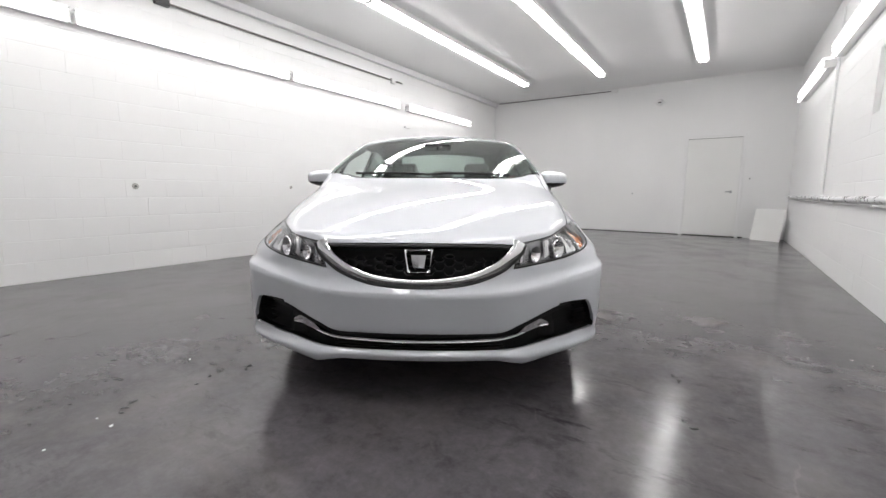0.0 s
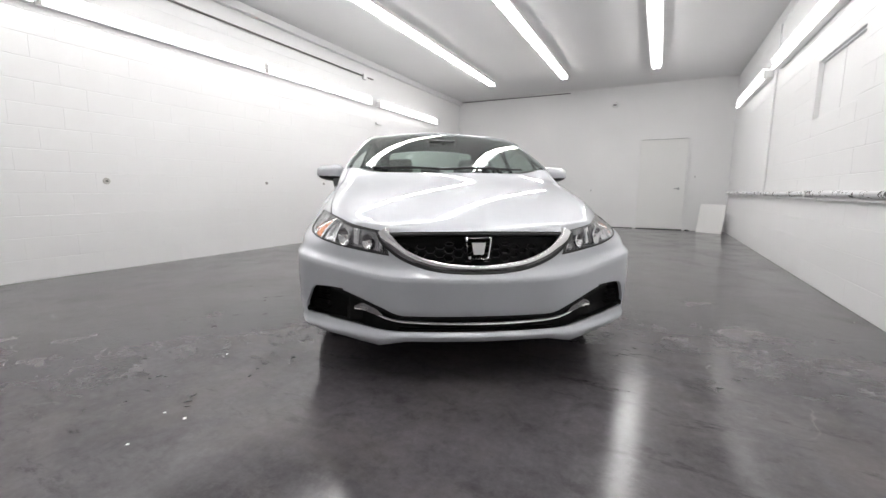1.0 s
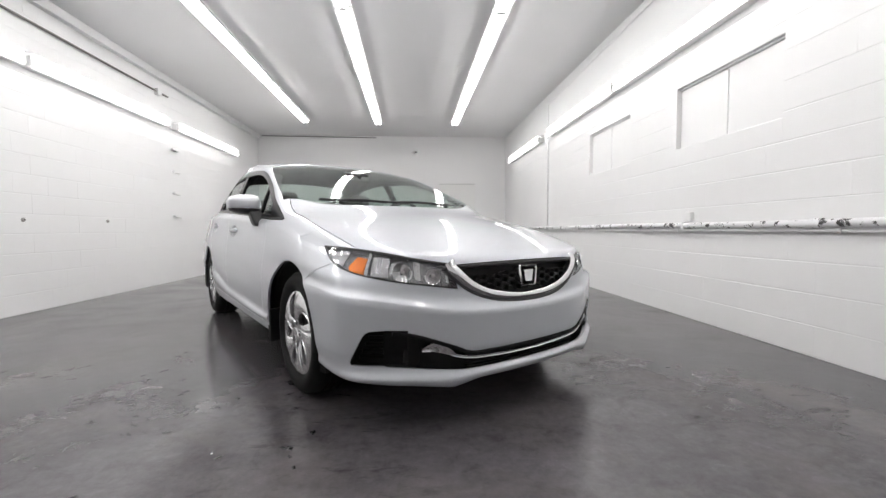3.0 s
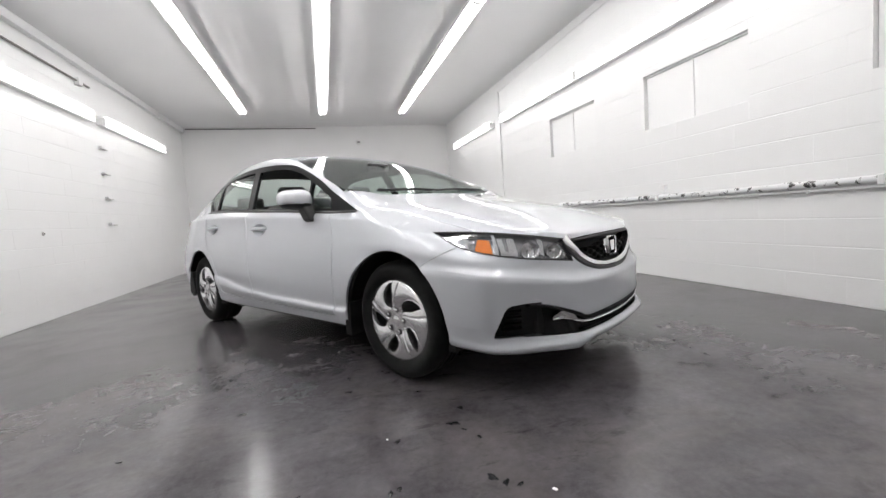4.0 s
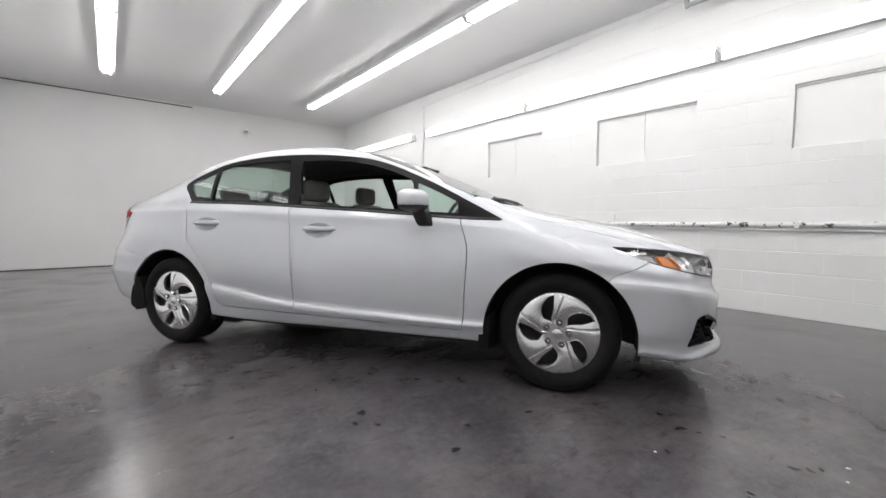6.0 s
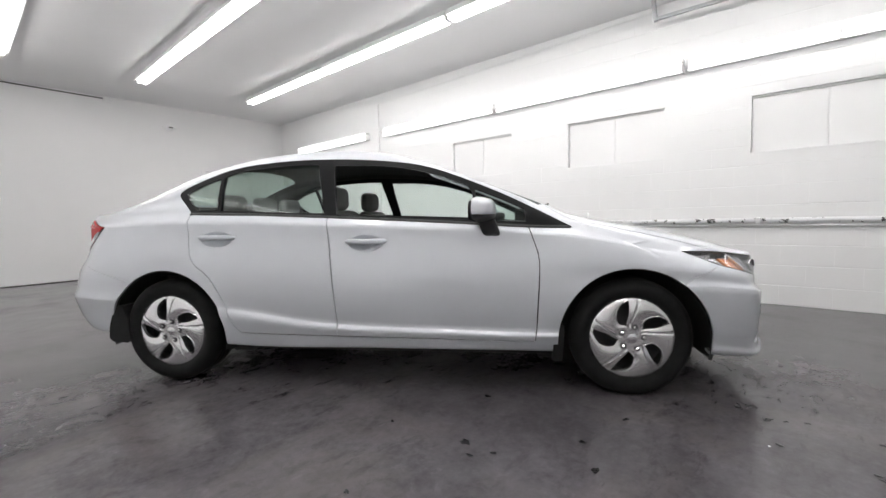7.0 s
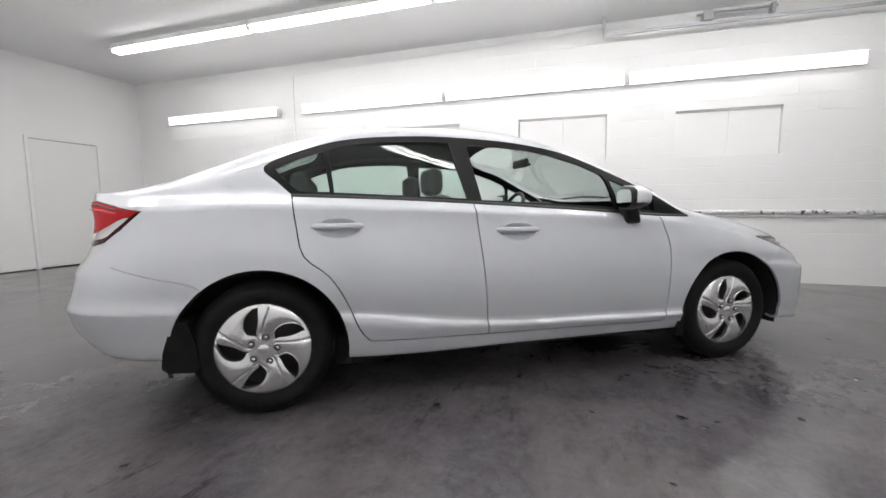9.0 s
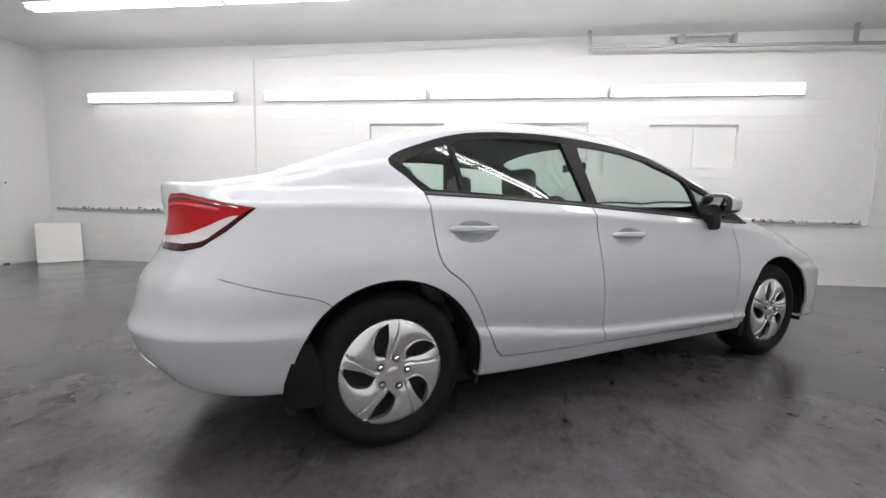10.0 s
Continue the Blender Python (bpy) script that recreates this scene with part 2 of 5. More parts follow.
def smooth_line(pts, n, closed=False):
    """Catmull-Rom through pts, n steps a stretch."""
    pts = [np.array(p, float) for p in pts]
    k = len(pts)
    out = []
    for i in range(k if closed else k - 1):
        if closed:
            p0, p1, p2, p3 = pts[i - 1], pts[i], pts[(i + 1) % k], pts[(i + 2) % k]
        else:
            p1, p2 = pts[i], pts[i + 1]
            p0 = pts[i - 1] if i > 0 else 2 * p1 - p2
            p3 = pts[i + 2] if i + 2 < k else 2 * p2 - p1
        for j in range(n):
            u = j / n
            out.append(0.5 * (2 * p1 + (p2 - p0) * u + (2 * p0 - 5 * p1 + 4 * p2 - p3) * u * u + (3 * p1 - p0 - 3 * p2 + p3) * u**3))
    if not closed:
        out.append(pts[-1])
    return out


# ---- the room ----
RECESSES = ((8.18, 9.285, 1.61, 2.175), (6.15, 7.315, 1.60, 2.17), (4.19, 5.335, 1.57, 2.14))
BLOCK_L, BLOCK_H, BLOCK_D = 0.406, 0.2045, 0.0024


def structure(name, bm, mat, label, category):
    ob = part(name, bm, mat, None)
    return tagged(ob, label, category, kind="structure")


def build_room():
    structure("floor", box((XL - 0.3, YB - 0.3, -0.2), (XR + 0.5, YE + 0.3, 0.0)), FLOOR, "glossy dark grey painted concrete floor with scuffs and oil spots", "floor")
    structure("ceiling", box((XL - 0.3, YB - 0.3, ZC), (XR + 0.5, YE + 0.3, ZC + 0.2)), CEIL, "smooth pale grey painted ceiling", "ceiling")
    west = structure("wall_west", box((XL - 0.3, YB - 0.3, 0), (XL - BLOCK_D, YE + 0.3, ZC)), WALL, "white painted concrete block wall", "wall")
    structure("wall_north", box((XL - BLOCK_D, YE, 0), (XR + BLOCK_D, YE + 0.3, ZC)), WALL, "plain white painted end wall", "wall")
    structure("wall_south", box((XL - BLOCK_D, YB - 0.3, 0), (XR + BLOCK_D, YB, ZC)), WALL, "plain white painted wall", "wall")
    x0, x1 = XR + BLOCK_D, XR + 0.11
    bm = box((x1, YB - 0.3, 0), (XR + 0.4, YE + 0.3, ZC))
    ys = [YB - 0.3]
    for y0, y1, z0, z1 in sorted(RECESSES):
        box((x0, ys[-1], 0), (x1, y0, ZC), bm=bm)
        box((x0, y0, 0), (x1, y1, z0), bm=bm)
        box((x0, y0, z1), (x1, y1, ZC), bm=bm)
        ys.append(y1)
    box((x0, ys[-1], 0), (x1, YE + 0.3, ZC), bm=bm)
    east = structure("wall_east", bm, WALL, "white painted concrete block wall with blocked-up windows", "wall")
    for k, (y0, y1, z0, z1) in enumerate(RECESSES):
        ob = structure("window_%d" % (k + 1), box((x1 - 0.055, y0 + 0.002, z0 + 0.002), (x1 - 0.035, y1 - 0.002, z1 - 0.002), 0.002), WALL, "blocked-up window recess with white painted panels", "window")
        mid = (y0 + y1) / 2 - 0.02
        for a, b in ((y0 + 0.004, mid - 0.006), (mid + 0.006, y1 - 0.004)):
            part("panel", box((x1 - 0.066, a, z0 + 0.004), (x1 - 0.055, b, z1 - 0.02), 0.003), WALL, ob)
        part("lintel", box((x1 - 0.085, y0 + 0.003, z1 - 0.018), (x1 - 0.06, y1 - 0.003, z1 - 0.003), 0.002), WALL, ob)
    return west, east


def block_mesh(w, h):
    """A painted block's face, proud of the wall, with soft edges. It faces +x, its corner at the origin."""
    g, c = 0.0010, 0.0046
    bm = bmesh.new()
    d = BLOCK_D
    base = [bm.verts.new((0, y, z)) for y, z in ((0.00005, g), (w - 0.00005, g), (w - 0.00005, h - g), (0.00005, h - g))]
    side = [bm.verts.new((d * 0.25, y, z)) for y, z in ((0.00005, g), (w - 0.00005, g), (w - 0.00005, h - g), (0.00005, h - g))]
    top = [bm.verts.new((d, y, z)) for y, z in ((0.0003, g + c), (w - 0.0003, g + c), (w - 0.0003, h - g - c), (0.0003, h - g - c))]
    for a, b in ((base, side), (side, top)):
        for i in range(4):
            bm.faces.new((a[i], a[(i + 1) % 4], b[(i + 1) % 4], b[i]))
    bm.faces.new(top)
    me = bpy.data.meshes.new("block")
    bm.to_mesh(me)
    bm.free()
    me.materials.append(WALL)
    return me


def build_blocks(wall, x, face, y_near, holes=()):
    """Courses of blocks on a long wall; face is +1 or -1 along x."""
    rnd = random.Random(5 if face > 0 else 9)
    courses = int(ZC / BLOCK_H)
    spots = []
    for k in range(courses + 1):
        z = k * BLOCK_H
        h = min(BLOCK_H, ZC - z - 0.002)
        if h < 0.03:
            continue
        off = 0.5 * BLOCK_L * (k % 2)
        y = YB + off - BLOCK_L
        while y < YE:
            y0, y1 = max(y, YB), min(y + BLOCK_L, YE)
            y += BLOCK_L
            if y1 - y0 < 0.03:
                continue
            pieces = [(y0, y1, z, z + h)]
            for a, b, c, d in holes:
                nxt = []
                for p in pieces:
                    if p[1] <= a or p[0] >= b or p[3] <= c or p[2] >= d:
                        nxt.append(p)
                        continue
                    if p[0] < a - 0.02:
                        nxt.append((p[0], a, p[2], p[3]))
                    if p[1] > b + 0.02:
                        nxt.append((b, p[1], p[2], p[3]))
                    lo, hi = max(p[0], a), min(p[1], b)
                    if p[2] < c - 0.015:
                        nxt.append((lo, hi, p[2], c))
                    if p[3] > d + 0.015:
                        nxt.append((lo, hi, d, p[3]))
                pieces = nxt
            spots += pieces
    near = sorted(spots, key=lambda p: abs((p[0] + p[1]) / 2 - y_near) + 0.3 * abs(p[2] - 1.2))
    chosen = set(near[:300])
    cache = {}
    bm = bmesh.new()
    for p in spots:
        w, h = round(p[1] - p[0], 3), round(p[3] - p[2], 3)
        if (w, h) not in cache:
            cache[(w, h)] = block_mesh(w, h)
        jig = rnd.uniform(-0.0006, 0.0003)
        m = Matrix.Translation((x - face * BLOCK_D + face * jig, p[0] if face > 0 else p[1], p[2])) @ pose(0, 0, 0, 0, rnd.uniform(-0.03, 0.03), 0 if face > 0 else 180)
        if p in chosen:
            ob = new("block", cache[(w, h)])
            ob.parent = wall
            ob.matrix_basis = m
        else:
            k = len(bm.verts)
            bm.from_mesh(cache[(w, h)])
            bm.verts.ensure_lookup_table()
            bmesh.ops.transform(bm, matrix=m, verts=bm.verts[k:])
    rest = part("blockwork", bm, WALL, wall)
    rest["kind"] = "stuff"


def strip_light(length, deep, glow, up=0):
    """A twin-tube fluorescent batten, centred, that hangs below z = 0 along y."""
    root = empty("strip_light")
    h = length / 2
    wide = 0.050 if up else 0.080
    shell = box((-wide, -h, -deep), (wide, h, 0.0), 0.006)
    if not up:
        # flared reflector sides that keep the tubes' light off the ceiling beside them
        for v in shell.verts:
            f = min(1.0, -v.co.z / deep)
            v.co.x *= 0.70 + 0.62 * f
    part("housing", shell, HOUSING, root)
    z = -deep - 0.024
    for x in (-0.040, 0.040):
        for s in (-1, 1):
            part("tube", tube([(x, s * 0.012, z), (x, s * (h - 0.022), z)], 0.0195, 12), glow, root, smooth=True)
    if up:
        # plate added over a wall light's tubes to keep their light off the wall
        lo, hi = sorted((up * 0.080, up * 0.086))
        part("shade", box((lo, -h, z - 0.030), (hi, h, -0.001), 0.001), HOUSING, root)
    for y in (-h + 0.010, 0.0, h - 0.010):
        part("lamp_holder", box((-0.058, y - 0.009, z - 0.012), (0.058, y + 0.009, -deep), 0.004), HOUSING, root)
    return tagged(root, "twin-tube fluorescent strip light, lit, white housing", "strip light", group="strip lights of the garage")


def build_lights():
    L = 2.43
    first = strip_light(L, 0.085, GLOW)
    west = strip_light(L, 0.085, GLOW_WALL, 1)
    west.matrix_basis = pose(XL, 13.17 - L / 2, 2.566, 0, -90, 0)
    wall = strip_light(L, 0.085, GLOW_WALL, -1)
    wall.matrix_basis = pose(XR, 13.78 - L / 2, 2.558, 0, 90, 0)
    first.matrix_basis = pose(0.12, 12.91 - L / 2, ZC)
    for x, top in ((0.12, 12.91), (1.70, 12.99), (3.43, 12.96)):
        for k in range(4):
            y = top - L / 2 - 2.46 * k
            if y - L / 2 > YB and not (x < 1 and k == 0):
                copy_thing(first, pose(x, y, ZC))
    for y1 in (10.86, 8.38, 5.91):
        copy_thing(wall, pose(XR, y1 - L / 2, 2.558, 0, 90, 0))
    for y1 in (10.46, 7.98, 5.52, 3.06):
        copy_thing(west, pose(XL, y1 - L / 2, 2.566, 0, -90, 0))


def small_box(name, lo, hi, mat, label, category, bevel=0.004, screw=None):
    root = part(name, box(lo, hi, bevel), mat, None)
    tagged(root, label, category)
    return root


def build_fittings():
    # pipes on the east wall
    pts = [(XR - 0.045, y, 0.862 + 0.004 * math.sin(y * 1.7)) for y in np.linspace(2.62, 14.52, 60)]
    rail = tagged(part("pipe", tube(pts, 0.026, 12), PIPE, None, smooth=True), "white painted pipe with black chipped patches along the wall", "pipe")
    for y in np.arange(3.4, 14.4, 1.85):
        part("pipe_clamp", box((XR - 0.078, y - 0.018, 0.828), (XR - 0.002, y + 0.018, 0.896), 0.006), WALL, rail)
        part("coupling", tube([(XR - 0.045, y + 0.55, 0.862), (XR - 0.045, y + 0.62, 0.862)], 0.031, 12), PIPE, rail, smooth=True)
    bend = smooth_line([(XR - 0.028, 2.66, 0.815), (XR - 0.028, 2.55, 0.818), (XR - 0.028, 2.50, 0.86), (XR - 0.028, 2.50, 0.95)], 5)
    thin = [(XR - 0.028, y, 0.815) for y in np.linspace(14.4, 2.7, 40)] + [tuple(p) for p in bend] + [(XR - 0.028, 2.50, z) for z in np.linspace(1.0, 3.0, 12)]
    cond = tagged(part("conduit", tube(thin, 0.011, 10), WALL, None, smooth=True), "thin white conduit that turns up the wall", "conduit")
    for y in np.arange(4.2, 14.0, 1.5):
        part("strap", box((XR - 0.042, y - 0.008, 0.800), (XR - 0.001, y + 0.008, 0.830), 0.002), WALL, cond)
    part("conduit_body", box((XR - 0.05, 2.47, 1.80), (XR - 0.006, 2.53, 1.90), 0.008), WALL, cond)
    # upright conduit and the wire under the ceiling
    up = tagged(part("conduit", tube([(XR - 0.02, 11.08, 0.9), (XR - 0.02, 11.08, 3.14)], 0.014, 10), WALL, None, smooth=True), "white painted upright conduit on the wall", "conduit")
    wire = [(XR - 0.014, 11.08 - 4.9 * f, 3.14 + 0.13 * f) for f in np.linspace(0, 1, 20)]
    tagged(part("cable", tube(wire, 0.006, 6), WALL, None, smooth=True), "painted cable under the ceiling", "cable")
    small_box("switch_box", (XR - 0.04, 7.03, 0.905), (XR - 0.002, 7.10, 0.985), WALL, "white painted electrical box above the pipe", "electrical box")
    # overhead door track
    track = empty("door_track")
    tagged(track, "galvanised overhead door track under the ceiling", "door track")
    c = bmesh.new()
    prof = [(0.0, 0.0), (0.034, 0.0), (0.034, 0.008), (0.004, 0.008), (0.004, 0.030), (0.034, 0.030), (0.034, 0.034), (0.0, 0.034)]
    a = [c.verts.new((XR - 0.20 + p[0], YB + 0.5, 3.06 + p[1])) for p in prof]
    b = [c.verts.new((XR - 0.20 + p[0], 6.22, 3.10 + p[1])) for p in prof]
    for i in range(8):
        c.faces.new((a[i], a[(i + 1) % 8], b[(i + 1) % 8], b[i]))
    c.faces.new(a[::-1])
    c.faces.new(b)
    part("rail", c, GALV, track)
    h = box((XR - 0.21, 6.19, 3.09), (XR - 0.165, 6.23, ZC), 0.003)
    shear(h, 3.09, 0.0, 0.12)
    part("hanger", h, GALV, track)
    part("hanger", box((XR - 0.21, 3.0, 3.08), (XR - 0.17, 3.04, ZC), 0.003), GALV, track)
    part("spring_bar", tube([(XR - 0.12, 4.36, 3.235), (XR - 0.12, 5.18, 3.235)], 0.016, 10), GALV, track, smooth=True)
    part("bracket", box((XR - 0.20, 5.02, 3.14), (XR - 0.09, 5.12, 3.25), 0.004), GALV, track)
    part("bracket", box((XR - 0.20, 4.40, 3.14), (XR - 0.09, 4.44, 3.25), 0.004), GALV, track)

    # west wall: dark conduit, boxes, plugs, cornice
    pts = [(XL + 0.025, y, 3.015 + 0.03 * (1 if y < 7 else 0) * (7 - y) / 3) for y in np.linspace(3.5, 10.62, 30)]
    dk = tagged(part("conduit", tube(pts, 0.014, 8), material("dark_conduit", (0.22, 0.21, 0.20), 0.5, 0.4), None, smooth=True), "dark metal conduit high on the wall", "conduit")
    part("conduit_box", box((XL + 0.001, 10.30, 2.955), (XL + 0.06, 10.40, 3.055), 0.006), WALL, dk)
    part("conduit_box", box((XL + 0.001, 6.30, 2.98), (XL + 0.065, 6.45, 3.09), 0.006), DARKBOX, dk)
    structure("trim_west", box((XL + 0.001, YB, ZC - 0.11), (XL + 0.075, YE - 0.001, ZC - 0.001), 0.01), CEIL, "painted cornice beam along the ceiling", "trim")
    for z in (2.19, 1.82, 1.46, 1.08):
        ob = small_box("wall_bracket", (XL + 0.001, 10.70, z - 0.012), (XL + 0.05, 10.86, z + 0.022), WALL, "small white painted bracket on the wall", "bracket")
        part("hook", tube([(XL + 0.03, 10.73, z - 0.005), (XL + 0.06, 10.73, z - 0.018), (XL + 0.06, 10.83, z - 0.018)], 0.006, 8), STAIN, ob)
    for y, z, r in ((5.97, 0.945, 0.034), (8.0, 0.96, 0.022), (9.19, 0.97, 0.022)):
        plug = lathe([(0.0, 0.012), (r * 0.35, 0.012), (r * 0.45, 0.004), (r * 0.8, 0.006), (r, 0.002), (r, -0.004)], 20)
        bmesh.ops.transform(plug, matrix=Matrix.Translation((XL + 0.004, y, z)) @ pose(0, 0, 0, 0, 0, -90), verts=plug.verts)
        ob = tagged(part("wall_plug", plug, STAIN, None, smooth=True), "small grimy round plug in the wall", "plug", group="plugs of the wall")
        core = lathe([(0.0, 0.016), (r * 0.3, 0.015), (r * 0.35, 0.008)], 12)
        bmesh.ops.transform(core, matrix=Matrix.Translation((XL + 0.004, y, z)) @ pose(0, 0, 0, 0, 0, -90), verts=core.verts)
        part("plug_core", core, DARKBOX, ob)

    # north wall: door, sensor, sockets, cable, gap at the floor
    door = structure("door_1", box((3.19, YE - 0.022, 0.018), (4.15, YE - 0.002, 2.065), 0.003), DOORPAINT, "plain white flush door in the end wall", "door")
    part("door_frame", box((3.13, YE - 0.030, 0.0), (3.185, YE - 0.001, 2.12), 0.004), WALL, door)
    part("door_frame", box((4.155, YE - 0.030, 0.0), (4.21, YE - 0.001, 2.12), 0.004), WALL, door)
    part("door_head", box((3.13, YE - 0.034, 2.072), (4.21, YE - 0.001, 2.12), 0.004), WALL, door)
    part("door_gap", box((3.188, YE - 0.020, 2.066), (4.152, YE - 0.001, 2.072)), GAP, door)
    part("threshold", box((3.19, YE - 0.018, 0.001), (4.30, YE - 0.001, 0.017)), GAP, door)
    part("door_handle", tube([(4.02, YE - 0.022, 0.95), (4.02, YE - 0.07, 0.95), (3.93, YE - 0.07, 0.95)], 0.011, 10), GALV, door, smooth=True)
    rose = lathe([(0.0, 0.01), (0.026, 0.008), (0.028, 0.0)], 16)
    bmesh.ops.transform(rose, matrix=Matrix.Translation((4.02, YE - 0.022, 0.95)) @ pose(0, 0, 0, 0, 0, 180), verts=rose.verts)
    part("handle_rose", rose, GALV, door, smooth=True)
    # solid dark strip that paints the shade of the gap along the floor
    structure("foot_gap_strip", box((XL + 0.01, YE - 0.010, 0.0), (3.12, YE - 0.001, 0.014)), GAP, "dark strip for the shaded gap at the foot of the end wall", "gap")
    dome = lathe([(0.0, 0.09), (0.03, 0.085), (0.055, 0.06), (0.062, 0.03), (0.075, 0.025), (0.078, 0.0)], 24)
    bmesh.ops.transform(dome, matrix=Matrix.Translation((2.57, YE, 2.92)) @ pose(0, 0, 0, 0, 0, 180), verts=dome.verts)
    sensor = tagged(part("wall_sensor", dome, HOUSING, None, smooth=True), "white domed sensor on the end wall", "sensor")
    part("sensor_arm", box((2.44, YE - 0.03, 2.90), (2.70, YE - 0.002, 2.935), 0.01), HOUSING, sensor)
    part("sensor_eye", box((2.53, YE - 0.095, 2.89), (2.60, YE - 0.075, 2.915), 0.004), DARKBOX, sensor)
    for x, z in ((4.33, 1.22), (2.12, 0.90)):
        ob = small_box("wall_socket", (x - 0.045, YE - 0.014, z - 0.04), (x + 0.045, YE - 0.001, z + 0.04), HOUSING, "small white switch plate on the end wall", "switch plate")
        part("toggle", box((x - 0.008, YE - 0.026, z - 0.012), (x + 0.008, YE - 0.014, z + 0.012), 0.003), DARKBOX, ob)
    cab = tagged(part("cable", tube([(x, YE - 0.012, 3.305 - 0.008 * (x + 1.4)) for x in np.linspace(-1.42, 1.52, 24)], 0.011, 8), material("dark_cable", (0.12, 0.12, 0.12), 0.6), None, smooth=True), "dark cable along the ceiling line of the end wall", "cable")
    part("cable_box", box((1.52, YE - 0.05, 3.24), (1.66, YE - 0.001, 3.31), 0.006), HOUSING, cab)
    # white board that leans in the corner
    board = box((-0.27, -0.010, 0.0), (0.27, 0.010, 0.62), 0.003)
    bmesh.ops.transform(board, matrix=pose(4.635, 14.18, 0.002, -10, 0, -36), verts=board.verts)
    tagged(part("white_board", board, DOORPAINT, None), "white board that leans in the corner", "board")


def build_litter():
    """Small bits and stains on the floor."""
    rnd = random.Random(3)
    spots = ((1.548, 5.527, 0.018), (1.369, 6.185, 0.016), (1.231, 5.61, 0.017), (1.068, 5.494, 0.020), (0.405, 6.134, 0.014), (0.926, 6.003, 0.026), (0.856, 5.925, 0.016), (0.93, 5.858, 0.014), (0.86, 6.385, 0.012),
             (2.002, 5.137, 0.016), (1.935, 5.017, 0.026), (1.96, 4.954, 0.012), (1.996, 4.878, 0.013), (1.697, 4.97, 0.016), (1.946, 4.638, 0.020), (1.975, 4.60, 0.016), (2.012, 4.575, 0.014),
             (1.626, 4.681, 0.014), (1.655, 4.693, 0.012), (1.612, 4.648, 0.011), (1.342, 4.769, 0.017), (0.68, 5.254, 0.014), (3.949, 5.781, 0.017), (-0.093, 8.071, 0.014), (1.755, 4.479, 0.007))
    root = None
    for k, (x, y, r) in enumerate(spots):
        bm = bmesh.new()
        n = 14
        c = bm.verts.new((0, 0, 0.0022))
        ph = rnd.uniform(0, 6)
        ring = [bm.verts.new((r * (1 + 0.35 * math.sin(3 * a + ph) + rnd.uniform(-0.2, 0.2)) * math.cos(a), 0.6 * r * (1 + 0.3 * math.sin(2 * a + ph) + rnd.uniform(-0.2, 0.2)) * math.sin(a), 0.0008)) for a in np.linspace(0, 2 * math.pi, n, endpoint=False)]
        for i in range(n):
            bm.faces.new((c, ring[i], ring[(i + 1) % n]))
        ob = part("oil_spot", bm, OIL, None)
        ob.matrix_basis = pose(x, y, 0.0005, 0, 0, rnd.uniform(0, 180))
        tagged(ob, "dark drip of oil on the floor", "stain", group="oil drips under the car")
    for x, y, r in ((2.096, 4.515, 0.009), (1.985, 4.504, 0.006), (2.087, 4.325, 0.006), (1.663, 5.002, 0.006)):
        bm = bmesh.new()
        bmesh.ops.create_icosphere(bm, subdivisions=2, radius=1.0)
        for v in bm.verts:
            k = 1 + 0.25 * noise.noise(v.co * 2.3 + Vector((x, y, 0)))
            v.co = Vector((v.co.x * r * k, v.co.y * r * 0.7 * k, v.co.z * r * 0.28 * k))
        ob = part("paint_chip", bm, HOUSING, None, smooth=True)
        ob.matrix_basis = pose(x, y, r * 0.24, 0, 0, rnd.uniform(0, 180))
        tagged(ob, "small white paint chip on the floor", "chip", group="paint chips on the floor")


DARKBOX = material("dark_metal_fitting", (0.10, 0.10, 0.10), 0.5, 0.3)
STAIN = material("grimy_plug", (0.45, 0.44, 0.42), 0.7)
OIL = material("oil_drip", (0.012, 0.012, 0.013), 0.2)


# ---- the car ----
# car space: x ahead, y to its left, z up, origin on the floor midway between the axles
AXLE, HUB_Y, WHEEL_R = 1.335, 0.80, 0.312
X4F, X4R = 1.58, -1.55       # where the rounded ends begin


# plan of a wedge-shaped nose with tight corners, as parts of its depth and half width
NOSE_PLAN = smooth_line([(1.0, 0.0), (0.985, 0.23), (0.93, 0.49), (0.775, 0.72), (0.665, 0.86), (0.565, 0.945), (0.43, 0.982), (0.2, 0.997), (0.0, 1.0)], 6)
NOSE_ANGLE = [math.atan2(p[1], p[0]) for p in NOSE_PLAN]


# the front lip dips to a corner on either side
def LIP(y):
    return float(np.interp(y, (0.0, 0.33, 0.44, 0.60, 0.75, 1.0), (0.010, 0.010, -0.012, 0.012, 0.029, 0.030)))


